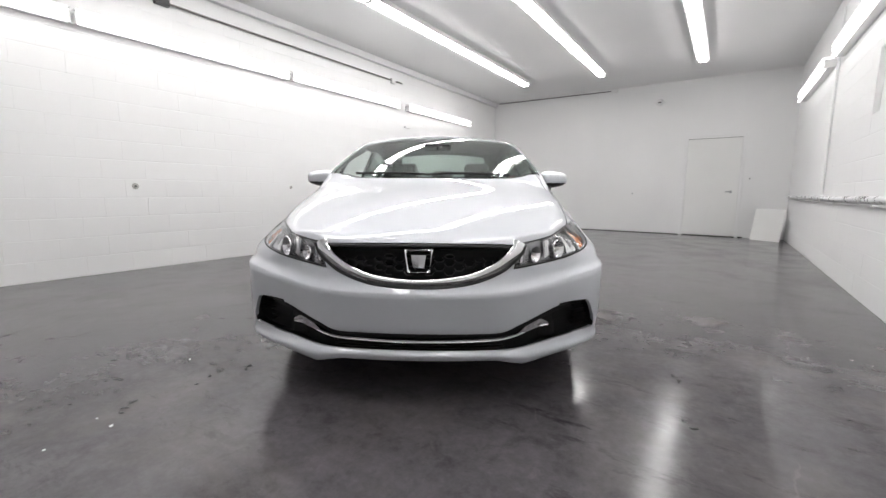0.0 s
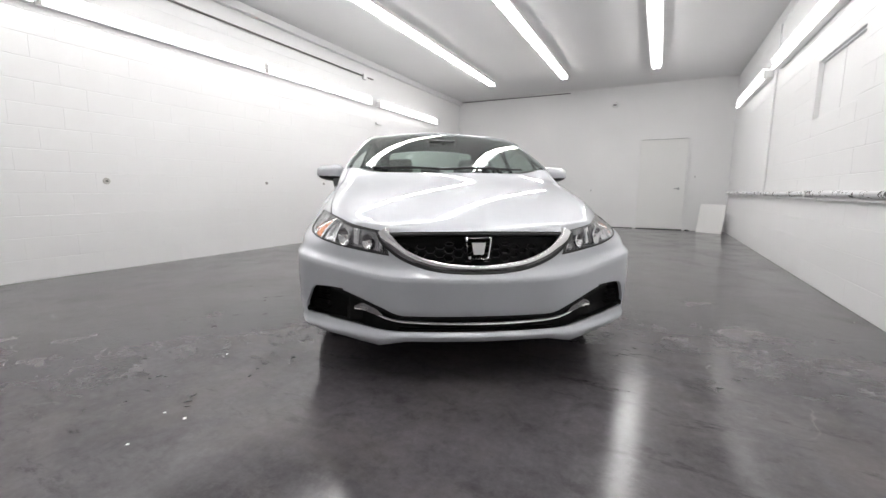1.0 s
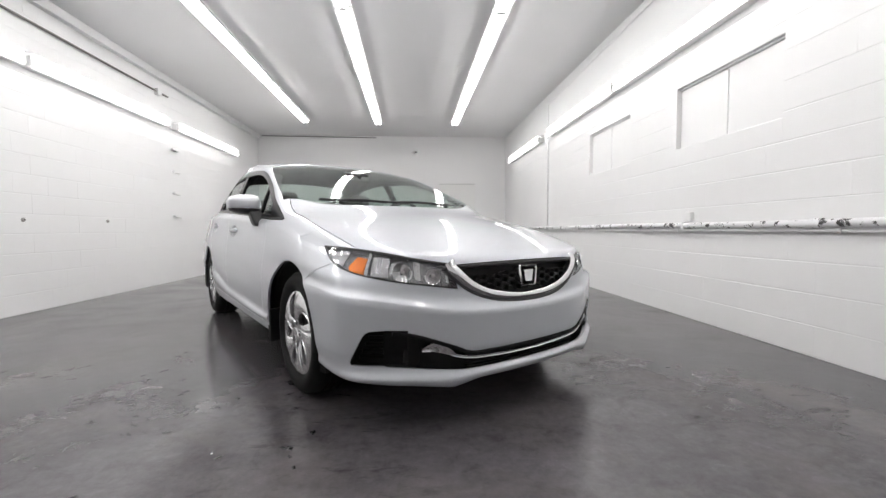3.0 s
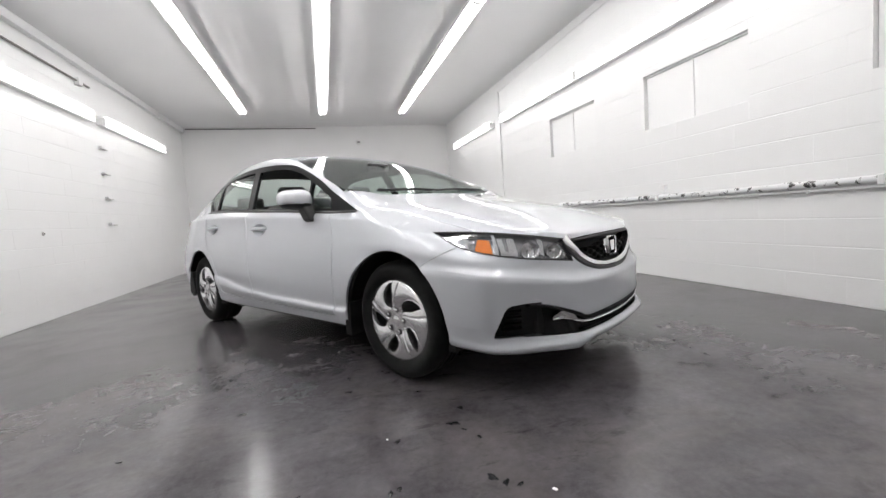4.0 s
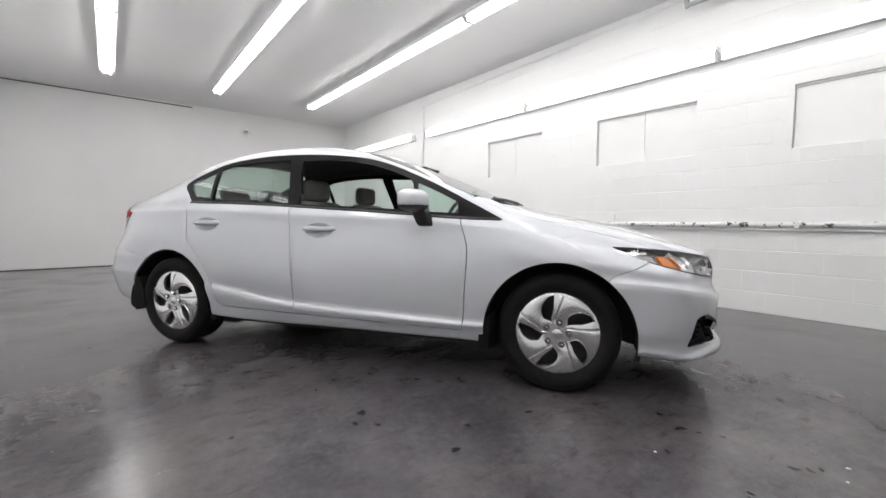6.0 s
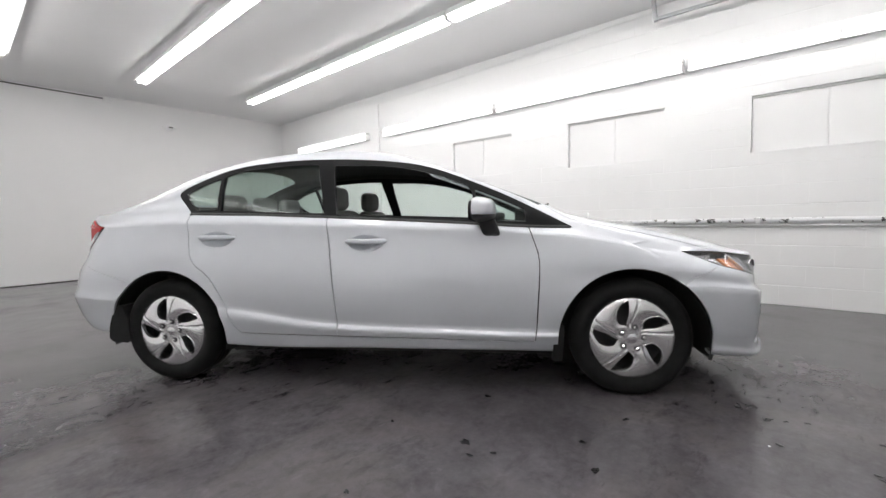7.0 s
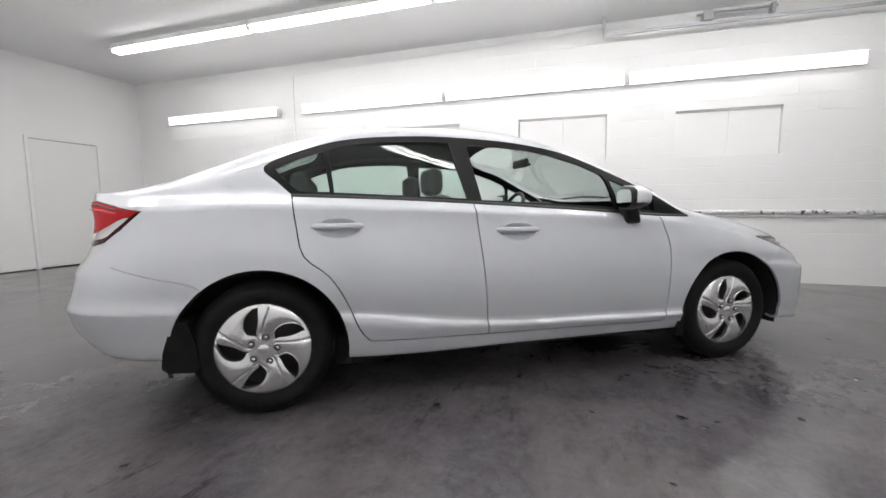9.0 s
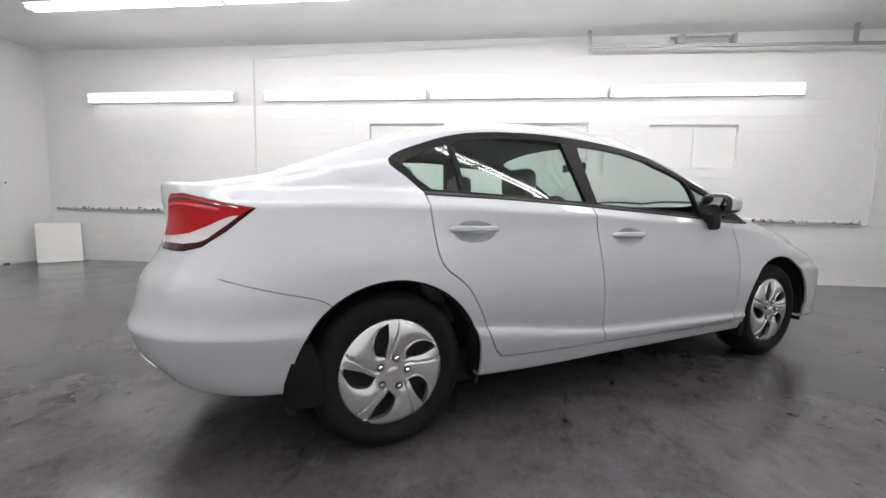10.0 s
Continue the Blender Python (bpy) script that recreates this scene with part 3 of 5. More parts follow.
class Level:
    """One level line round the body: height along x, half width along x, and rounded ends."""

    def __init__(self, z, half, nose, tail, wedge=1.0, nr=2.6, nf=2.5, lip=0.0, crease=False):
        self.lip, self.crease = lip, crease
        self.z, self.half, self.nose, self.tail, self.wedge, self.nr, self.nf = spline(z), spline(half), nose, tail, wedge, nr, nf

    def at(self, col):
        kind, v = col
        if kind == "side":
            x, y = v, self.half(v)
        else:
            n, x4, end = (self.nf, X4F, self.nose) if kind == "front" else (self.nr, X4R, self.tail)
            r = (max(math.cos(v), 0.0) ** n + max(math.sin(v), 0.0) ** n) ** (-1 / n)
            a, b = r * math.cos(v), r * math.sin(v)
            if kind == "front" and self.wedge:
                wa = float(np.interp(v, NOSE_ANGLE, [p[0] for p in NOSE_PLAN]))
                wb = float(np.interp(v, NOSE_ANGLE, [p[1] for p in NOSE_PLAN]))
                a, b = a + (wa - a) * self.wedge, b + (wb - b) * self.wedge
            x, y = x4 + (end - x4) * max(a, 0.0), self.half(x4) * b
        drop = self.lip * LIP(abs(y)) if kind == "front" else 0.0
        return np.array((x, y, self.z(x) + drop))


HALF = [(1.58, 0.0), (1.2, 0.004), (0.9, 0.006), (0.0, 0.010), (-0.9, 0.004), (-1.3, 0.0), (-1.55, -0.012)]


def width(base, rear=0.0, front=0.0):
    return [(x, base + d + (rear if x < -1.2 else front if x > 1.1 else 0.0)) for x, d in HALF]


LEVELS = [
    Level([(2.2, 0.208), (1.9, 0.205), (1.5, 0.222), (0.9, 0.235), (0, 0.235), (-0.9, 0.235), (-1.5, 0.29), (-2.0, 0.315), (-2.2, 0.345)], width(0.790, 0.0, -0.02), 2.12, -2.13, 0.9, 3.2, lip=1.0),
    Level([(2.2, 0.200), (2.0, 0.185), (1.8, 0.200), (1.5, 0.225), (0.9, 0.243), (0, 0.243), (-0.9, 0.243), (-1.5, 0.29), (-2.0, 0.315), (-2.2, 0.345)], width(0.836, 0.0, -0.010), 2.204, -2.17, 0.95, 3.2, lip=1.0),
    Level([(2.2, 0.226), (2.0, 0.212), (1.8, 0.228), (1.5, 0.27), (0.9, 0.275), (0, 0.275), (-0.9, 0.285), (-1.5, 0.33), (-2.0, 0.355), (-2.2, 0.380)], width(0.850, 0.0, 0.000), 2.216, -2.215, 1.0, 3.2, lip=0.8),
    Level([(2.2, 0.258), (2.0, 0.258), (1.8, 0.285), (1.5, 0.315), (0.9, 0.303), (0, 0.306), (-0.9, 0.335), (-1.5, 0.385), (-2.0, 0.41), (-2.2, 0.42)], width(0.858, -0.004, -0.006), 2.190, -2.255, 1.0, 3.2),
    Level([(2.2, 0.315), (1.8, 0.325), (1.5, 0.345), (0.9, 0.330), (0.4, 0.340), (-0.4, 0.372), (-0.9, 0.440), (-1.5, 0.486), (-2.0, 0.500), (-2.2, 0.500)], width(0.869, 0.001, -0.009), 2.184, -2.280, 1.0, 3.2),
    Level([(2.2, 0.335), (1.8, 0.345), (1.5, 0.37), (0.9, 0.348), (0.4, 0.360), (-0.4, 0.394), (-0.9, 0.462), (-1.5, 0.499), (-2.0, 0.514), (-2.2, 0.514)], width(0.857, 0.014, 0.007), 2.188, -2.284, 1.0, 3.2, crease=True),
    Level([(2.2, 0.41), (2.0, 0.445), (1.8, 0.468), (1.5, 0.472), (0.9, 0.45), (0, 0.475), (-0.9, 0.54), (-1.5, 0.555), (-2.0, 0.562), (-2.2, 0.562)], width(0.866, -0.006, 0.002), 2.190, -2.264, 1.0, 3.2),
    Level([(2.2, 0.477), (2.1, 0.512), (2.0, 0.548), (1.8, 0.582), (1.5, 0.588), (0.9, 0.550), (0, 0.574), (-0.9, 0.622), (-1.5, 0.627), (-2.0, 0.631), (-2.2, 0.631)], width(0.8675, -0.006), 2.194, -2.247, 1.0, 3.1, crease=True),
    Level([(2.2, 0.512), (2.1, 0.540), (2.0, 0.572), (1.8, 0.607), (1.5, 0.626), (0.9, 0.620), (0, 0.640), (-0.9, 0.68), (-1.5, 0.68), (-2.0, 0.675), (-2.2, 0.672)], width(0.863, -0.004, -0.009), 2.166, -2.234, 1.0, 3.1),
    Level([(2.2, 0.575), (2.0, 0.614), (1.8, 0.65), (1.5, 0.685), (0.9, 0.71), (0, 0.73), (-0.9, 0.76), (-1.5, 0.76), (-2.0, 0.75), (-2.2, 0.745)], width(0.852), 2.154, -2.185, 0.9, 3.0),
    Level([(2.2, 0.640), (1.8, 0.690), (1.5, 0.750), (1.2, 0.795), (0.9, 0.820), (0, 0.862), (-0.9, 0.895), (-1.5, 0.895), (-2.0, 0.885), (-2.2, 0.88)], width(0.830, -0.008), 2.152, -2.145, 0.6, 3.0),
    # shoulder crease, from the front wing to the tail lights
    Level([(2.2, 0.662), (1.8, 0.722), (1.5, 0.787), (1.2, 0.838), (0.9, 0.870), (0, 0.922), (-0.9, 0.963), (-1.5, 0.972), (-2.0, 0.957), (-2.2, 0.950)], [(1.58, 0.814), (1.2, 0.820), (0.9, 0.829), (0, 0.837), (-0.9, 0.831), (-1.2, 0.820), (-1.55, 0.799)], 2.142, -2.156, 0.3, 3.0, crease=True),
]
TOPLINE = Level([(2.13, 0.690), (2.0, 0.708), (1.79, 0.752), (1.5, 0.818), (1.2, 0.876), (1.0, 0.902), (0.8, 0.914), (0, 0.965), (-0.3, 0.985), (-0.9, 1.015), (-1.2, 1.03), (-1.5, 1.035), (-1.8, 1.025), (-2.135, 1.005)],
                [(1.58, 0.795), (1.2, 0.792), (1.0, 0.795), (0.8, 0.800), (0, 0.805), (-0.9, 0.785), (-1.2, 0.765), (-1.55, 0.725)], 2.13, -2.162, 0.0, 3.1, 2.5)

ZC_TOP = spline([(2.13, 0.695), (2.08, 0.728), (1.95, 0.778), (1.75, 0.840), (1.5, 0.896), (1.25, 0.948), (1.08, 0.982), (0.95, 1.028), (0.6, 1.176), (0.3, 1.296), (0.08, 1.372), (-0.08, 1.408), (-0.35, 1.428), (-0.7, 1.420), (-1.0, 1.380), (-1.2, 1.330), (-1.5, 1.205), (-1.72, 1.105), (-1.84, 1.068), (-2.0, 1.055), (-2.135, 1.040)])
YR = spline([(2.13, 0.46), (1.9, 0.53), (1.5, 0.61), (1.1, 0.725), (0.95, 0.752), (0.5, 0.695), (0.1, 0.650), (-0.3, 0.635), (-0.8, 0.625), (-1.2, 0.618), (-1.5, 0.608), (-1.8, 0.585), (-2.135, 0.52)])
ZR = spline([(2.13, 0.692), (1.95, 0.755), (1.75, 0.812), (1.5, 0.868), (1.25, 0.910), (1.08, 0.936), (0.97, 0.972), (0.73, 1.082), (0.41, 1.218), (0.15, 1.308), (-0.05, 1.352), (-0.45, 1.374), (-0.94, 1.331), (-1.2, 1.272), (-1.5, 1.172), (-1.75, 1.088), (-1.9, 1.050), (-2.135, 1.030)])
CABIN = spline([(2.13, 0.0), (1.15, 0.0), (0.9, 0.35), (0.6, 1.0), (-1.0, 1.0), (-1.5, 0.7), (-1.9, 0.1), (-2.135, 0.0)])


def even_line(pts, counts, sharp={}):
    """A smooth line through points, its tangents weighed by the distances between them; it folds at the sharp ones, by their weight."""
    d = [max(float(np.linalg.norm(b - a)), 1e-5) for a, b in zip(pts, pts[1:])]
    s = [(b - a) / h for a, b, h in zip(pts, pts[1:], d)]
    tan = [s[0]] + [(s[i - 1] * d[i] + s[i] * d[i - 1]) / (d[i - 1] + d[i]) for i in range(1, len(pts) - 1)] + [s[-1]]
    out = []
    for i, h in enumerate(d):
        f, g = sharp.get(i, 0.0), sharp.get(i + 1, 0.0)
        a, b = tan[i] + (s[i] - tan[i]) * f, tan[i + 1] + (s[i] - tan[i + 1]) * g
        for k in range(counts[i]):
            u = k / counts[i]
            out.append((2 * u**3 - 3 * u**2 + 1) * pts[i] + (u**3 - 2 * u**2 + u) * h * a + (3 * u**2 - 2 * u**3) * pts[i + 1] + (u**3 - u**2) * h * b)
    return out


def top_row(col, n_side=9, n_top=12):
    """Points from the shoulder to the middle for one station of the side."""
    S = TOPLINE.at(col)
    x = S[0]
    yr, zr, zc, cab = YR(x), ZR(x), ZC_TOP(x), CABIN(x)
    yr = min(yr, S[1] * 0.955)
    zr = max(zr, S[2] + 0.002)
    R = np.array((x, yr, zr))
    C = np.array((x, 0.0, zc))
    M = (S + R) / 2 + np.array((0, 0.012 * cab, 0.006 * cab + (1 - cab) * 0.25 * (zr - S[2])))
    Q = np.array((x, yr * 0.55, zc - (zc - zr) * 0.3025))
    mirror = Q * np.array((1, -1, 1))
    low = S * 2 - M
    out = even_line([low, S, M, R, Q, C, mirror], [0, n_side // 2, n_side - n_side // 2, n_top // 2, n_top - n_top // 2, 0], {3: 0.6 * cab})
    out.append(C)
    return out


def body_grid():
    """Half the outer skin as rows of points. Columns run round the car from the nose to the tail."""
    cut = math.radians(44)          # where the bonnet's front edge meets its side
    front = [("front", math.radians(a)) for a in np.linspace(0, 44, 22)]
    corner = [("front", math.radians(a)) for a in np.linspace(44, 90, 18)[1:]]
    side = [("side", x) for x in np.linspace(X4F, X4R, 84)[1:-1]]
    rcorner = [("rear", math.radians(a)) for a in np.linspace(90, 46, 14)]
    rear = [("rear", math.radians(a)) for a in np.linspace(46, 0, 20)[1:]]
    cols = front + corner + side + rcorner + rear
    # top rows start at the corners' ends
    first = [front[-1]] + corner + side + rcorner
    rows = [top_row(c) for c in first]
    m = len(rows[0])
    # front and rear edge curves, shoulder to middle, blended into the rows
    fe = [TOPLINE.at(("front", f)) for f in np.linspace(cut, 0, m)]
    re = [TOPLINE.at(("rear", f)) for f in np.linspace(math.radians(46), 0, m)]
    xs = [r[0][0] for r in rows]
    x0, x1 = xs[0], xs[-1]
    n = len(rows)
    # sweep the rows forward at the nose and back at the tail
    for k, r in enumerate(rows):
        xk = r[0][0]
        for i in range(m):
            v = 1 - r[i][1] / max(r[0][1], 1e-6)      # 0 at the shoulder, 1 in the middle
            ff = max(0.0, (xk - 0.55) / (x0 - 0.55)) ** 1.6
            fr = max(0.0, (-1.25 - xk) / (-1.25 - x1)) ** 1.6
            yv = r[i][1]
            dxf = front_x(yv) - x0
            dxr = rear_x(yv) - x1
            x = xk + ff * dxf + fr * dxr
            dz = (ZC_TOP(x) - ZC_TOP(xk))
            r[i] = np.array((x, yv, r[i][2] + dz * (1 if v > 0 else 0) * min(1.0, v * 3)))
    return cols, rows, len(front)


def front_x(y):
    s = min(1.0, y / TOPLINE.half(X4F)) ** (TOPLINE.nf / 2)
    return X4F + (TOPLINE.nose - X4F) * math.cos(math.asin(s)) ** (2 / TOPLINE.nf)


def rear_x(y):
    s = min(1.0, y / TOPLINE.half(X4R)) ** (TOPLINE.nr / 2)
    return X4R + (TOPLINE.tail - X4R) * math.cos(math.asin(s)) ** (2 / TOPLINE.nr)


def build_skin():
    """The whole outer skin, both halves, as vertices and quads."""
    cols, rows, nf = body_grid()
    m = len(rows[0])
    verts, faces, index = [], [], {}

    def vid(p):
        k = (round(p[0], 4), round(p[1], 4), round(p[2], 4))
        if k not in index:
            index[k] = len(verts)
            verts.append(k)
        return index[k]

    # the skirt's columns over the front and rear edges follow the first and last row
    first, last = rows[0], rows[-1]
    nr = len(cols) - (nf - 1 + len(rows))          # columns past the last row

    def along(row, frac):
        f = frac * (m - 1)
        i = min(int(f), m - 2)
        return row[i] + (row[i + 1] - row[i]) * (f - i)

    def place(points, top):
        """Shifts a skirt column so that its top end meets the point of the top."""
        d = top - points[-1]
        n = len(points) - 1
        return [p + d * max(0.0, (i / n - 0.55) / 0.45) ** 1.5 for i, p in enumerate(points)]

    columns = []
    tops = []
    for j in range(m - 1, -1, -1):
        tops.append(first[j])
    for r in rows[1:]:
        tops.append(r[0])
    for j in range(1, m):
        tops.append(last[j])

    def column_for(p, kind):
        lv = TOPLINE
        x4, end, n = (X4F, lv.nose, lv.nf) if kind == "front" else (X4R, lv.tail, lv.nr)
        b = min(1.0, p[1] / lv.half(x4))
        return (kind, math.atan2(b, (1 - b ** n) ** (1 / n)))

    keys = [column_for(first[j], "front") for j in range(m - 1, -1, -1)]
    keys += cols[nf:nf + len(rows) - 1]
    keys += [column_for(last[j], "rear") for j in range(1, m)]
    folds = {i: 1.0 for i, lv in enumerate(LEVELS) if lv.crease}
    for key, top in zip(keys, tops):
        pts = [lv.at(key) for lv in LEVELS] + [TOPLINE.at(key)]
        columns.append(place(even_line(pts, [4] * (len(pts) - 1), folds) + [pts[-1]], top))
    for s in (1, -1):
        flip = np.array((1, s, 1))
        grid = [[vid(p * flip) for p in c] for c in columns]
        quads = []
        for a, b in zip(grid, grid[1:]):
            for i in range(len(a) - 1):
                quads.append((a[i], a[i + 1], b[i + 1], b[i]))
        g2 = [[vid(p * flip) for p in r] for r in rows]
        for a, b in zip(g2, g2[1:]):
            for i in range(m - 1):
                quads.append((a[i], a[i + 1], b[i + 1], b[i]))
        for q in quads:
            q = tuple(dict.fromkeys(q))
            if len(q) > 2:
                faces.append(q if s < 0 else q[::-1])
    return verts, faces


from mathutils.bvhtree import BVHTree

def even_bonnet(verts):
    """Draws the middle of the bonnet as one even, gently crowned sheet between its two creases."""
    crease = spline([(0.9, 0.66), (1.2, 0.655), (1.5, 0.625), (1.8, 0.575), (2.0, 0.52), (2.15, 0.44)])
    pts = np.array(verts)
    on = (pts[:, 0] > 0.98) & (pts[:, 0] < 2.10) & (pts[:, 2] > 0.70)
    on &= np.array([abs(p[1]) < crease(p[0]) and p[2] > TOPLINE.z(p[0]) - 0.002 for p in verts])

    def terms(x, y):
        x, y = x - 1.5, y * y
        return np.stack([x ** i * y ** j for i in range(5) for j in range(3) if i + 2 * j <= 5], -1)
    k, *_ = np.linalg.lstsq(terms(pts[on, 0], pts[on, 1]), pts[on, 2], rcond=None)
    z = terms(pts[:, 0], pts[:, 1]) @ k

    def ease(f):
        f = min(1.0, max(0.0, f))
        return f * f * (3 - 2 * f)
    out = []
    for (x, y, h), new_h in zip(verts, z):
        w = 0.0
        if x > 0.9 and h > 0.68 and h > TOPLINE.z(x) - 0.004:
            w = ease((x - 0.92) / 0.1) * ease((crease(x) + 0.035 - abs(y)) / 0.05) * ease((front_x(min(abs(y), 0.79)) - x) / 0.07)
        out.append((x, y, h + (float(new_h) - h) * w))
    return out


SKIN_V, SKIN_F = build_skin()
SKIN_V = even_bonnet(SKIN_V)
_bm = bmesh.new()
_vs = [_bm.verts.new(v) for v in SKIN_V]
for _f in SKIN_F:
    try:
        _bm.faces.new([_vs[i] for i in _f])
    except ValueError:
        pass
bmesh.ops.recalc_face_normals(_bm, faces=_bm.faces)
_bm.normal_update()
_probe = max(_bm.faces, key=lambda f: f.calc_center_median().z)
if _probe.normal.z < 0:
    bmesh.ops.reverse_faces(_bm, faces=_bm.faces)
    _bm.normal_update()
_bm.verts.index_update()
_bm.faces.ensure_lookup_table()
SKIN_N = [v.normal.copy() for v in _bm.verts]
SKIN_P = [v.co.copy() for v in _bm.verts]
SKIN_FV = [[v.index for v in f.verts] for f in _bm.faces]
TREE = BVHTree.FromBMesh(_bm)


def skin_normal(p):
    """The smooth normal and the foot point on the outer skin nearest to p."""
    co, nrm, idx, dist = TREE.find_nearest(p)
    ws, acc = 0.0, Vector((0, 0, 0))
    for i in SKIN_FV[idx]:
        w = 1.0 / ((SKIN_P[i] - co).length + 1e-4) ** 1.5
        acc += SKIN_N[i] * w
        ws += w
    return acc.normalized(), co, dist


def drop_on(p, way, offset=0.0):
    """Where the ray from p along way meets the skin, moved out by offset."""
    hit, nrm, idx, d = TREE.ray_cast(Vector(p), Vector(way))
    if hit is None:
        hit, nrm, idx, d = TREE.find_nearest(Vector(p))
    n, _, _ = skin_normal(hit)
    return hit + n * offset


# directions in which outlines are laid on the skin: (u axis, v axis, way inward, start distance)
def frame_for(view, side=1):
    if view == "side":
        return Vector((1, 0, 0)), Vector((0, 0, 1)), Vector((0, -side, 0))
    if view == "front":
        return Vector((0, 1, 0)), Vector((0, 0, 1)), Vector((-1, 0, 0))
    if view == "rear":
        return Vector((0, 1, 0)), Vector((0, 0, 1)), Vector((1, 0, 0))
    if view == "top":
        return Vector((1, 0, 0)), Vector((0, 1, 0)), Vector((0, 0, -1))
    k = math.sqrt(0.5)
    if view == "front_corner":
        return Vector((-k, side * k, 0)), Vector((0, 0, 1)), Vector((-k, -side * k, 0))
    return Vector((k, side * k, 0)), Vector((0, 0, 1)), Vector((k, -side * k, 0))


def prism(bm, outline, view, side, near, far):
    """A closed prism through the outline, from near to far metres out against the view's way."""
    u, v, way = frame_for(view, side)
    a = [bm.verts.new(u * p[0] + v * p[1] - way * near) for p in outline]
    b = [bm.verts.new(u * p[0] + v * p[1] - way * far) for p in outline]
    n = len(a)
    fs = [bm.faces.new(a), bm.faces.new(b[::-1])]
    for i in range(n):
        fs.append(bm.faces.new((a[i], b[i], b[(i + 1) % n], a[(i + 1) % n])))
    bmesh.ops.recalc_face_normals(bm, faces=fs)


def ribbon_prism(bm, line, w, view, side, near, far):
    """A thin wall along an open line: the cutter of a panel gap."""
    pts = [Vector(p) for p in line]
    left, right = [], []
    for i, p in enumerate(pts):
        d = (pts[min(i + 1, len(pts) - 1)] - pts[max(i - 1, 0)]).normalized()
        nrm = Vector((-d.y, d.x)) * (w / 2)
        left.append(p + nrm)
        right.append(p - nrm)
    prism(bm, left + right[::-1], view, side, near, far)


def poly_contains(poly, x, y):
    inside = False
    j = len(poly) - 1
    for i in range(len(poly)):
        if (poly[i][1] > y) != (poly[j][1] > y) and x < (poly[j][0] - poly[i][0]) * (y - poly[i][1]) / (poly[j][1] - poly[i][1]) + poly[i][0]:
            inside = not inside
        j = i
    return inside


def patch(outline, view, side=1, offset=0.0, thick=0.004, step=0.03, even=0, sheet=None):
    """A sheet in the outline's shape laid on the skin (offset out along its normal) with some thickness.
    even: the degree of the one smooth surface that pressed glass keeps to; sheet: that surface, where it is known."""
    u, v, way = frame_for(view, side)
    bm = bmesh.new()
    pts = [Vector((p[0], p[1], 0)) for p in outline]
    edge = [bm.verts.new(p) for p in pts]
    face = bm.faces.new(edge)
    if face.normal.z < 0:
        face.normal_flip()
    xs, ys = [p.x for p in pts], [p.y for p in pts]
    for axis, lo, hi in ((Vector((1, 0, 0)), min(xs), max(xs)), (Vector((0, 1, 0)), min(ys), max(ys))):
        k = max(1, int((hi - lo) / step))
        for i in range(1, k):
            c = lo + (hi - lo) * i / k
            bmesh.ops.bisect_plane(bm, geom=list(bm.verts) + list(bm.edges) + list(bm.faces), plane_co=axis * c, plane_no=axis)
    bmesh.ops.remove_doubles(bm, verts=bm.verts, dist=0.0005)
    flat = {}
    for w in bm.verts:
        p = u * w.co.x + v * w.co.y - way * 3.2
        flat[w] = (w.co.x, w.co.y)
        w.co = drop_on(p, way, offset)
    if sheet:
        for w, (a, b) in flat.items():
            w.co = u * a + v * b + way * sheet(a, b)
    if even:
        ws = list(bm.verts)
        mu, mv = sum(flat[w][0] for w in ws) / len(ws), sum(flat[w][1] for w in ws) / len(ws)
        rows = np.array([[(flat[w][0] - mu) ** i * (flat[w][1] - mv) ** j for i in range(even + 1) for j in range(even + 1 - i)] for w in ws])
        deep = np.array([w.co.dot(way) for w in ws])
        best = rows @ np.linalg.lstsq(rows, deep, rcond=None)[0]
        for w, d in zip(ws, best):
            w.co = u * flat[w][0] + v * flat[w][1] + way * float(d)
    bm.normal_update()
    up = sum((f.normal.dot(-way) for f in bm.faces))
    if up < 0:
        bmesh.ops.reverse_faces(bm, faces=bm.faces)
        bm.normal_update()
    if thick:
        keep = list(bm.faces)
        norms = {w: skin_normal(w.co)[0] for w in bm.verts}
        twin = {w: bm.verts.new(w.co - norms[w] * thick) for w in list(bm.verts)}
        bound = [e for e in bm.edges if len(e.link_faces) == 1]
        loops = []
        for e in bound:
            l = e.link_loops[0]
            loops.append((l.vert, l.link_loop_next.vert))
        for f in keep:
            bm.faces.new([twin[w] for w in f.verts][::-1])
        for a, b in loops:
            bm.faces.new((b, a, twin[a], twin[b]))
    return bm


def apply_boolean(ob, cutter_bm, operation="DIFFERENCE"):
    """Cuts ob's mesh with the closed solids of cutter_bm and returns the new mesh."""
    me = bpy.data.meshes.new("cutter")
    cutter_bm.to_mesh(me)
    cutter_bm.free()
    cut = new("cutter", me)
    mod = ob.modifiers.new("cut", "BOOLEAN")
    mod.operation, mod.object, mod.solver = operation, cut, "MANIFOLD"
    bpy.context.view_layer.update()
    done = bpy.data.meshes.new_from_object(ob.evaluated_get(bpy.context.evaluated_depsgraph_get()))
    ob.modifiers.clear()
    old = ob.data
    ob.data = done
    bpy.data.meshes.remove(old)
    bpy.data.objects.remove(cut)
    bpy.data.meshes.remove(me)
    return done


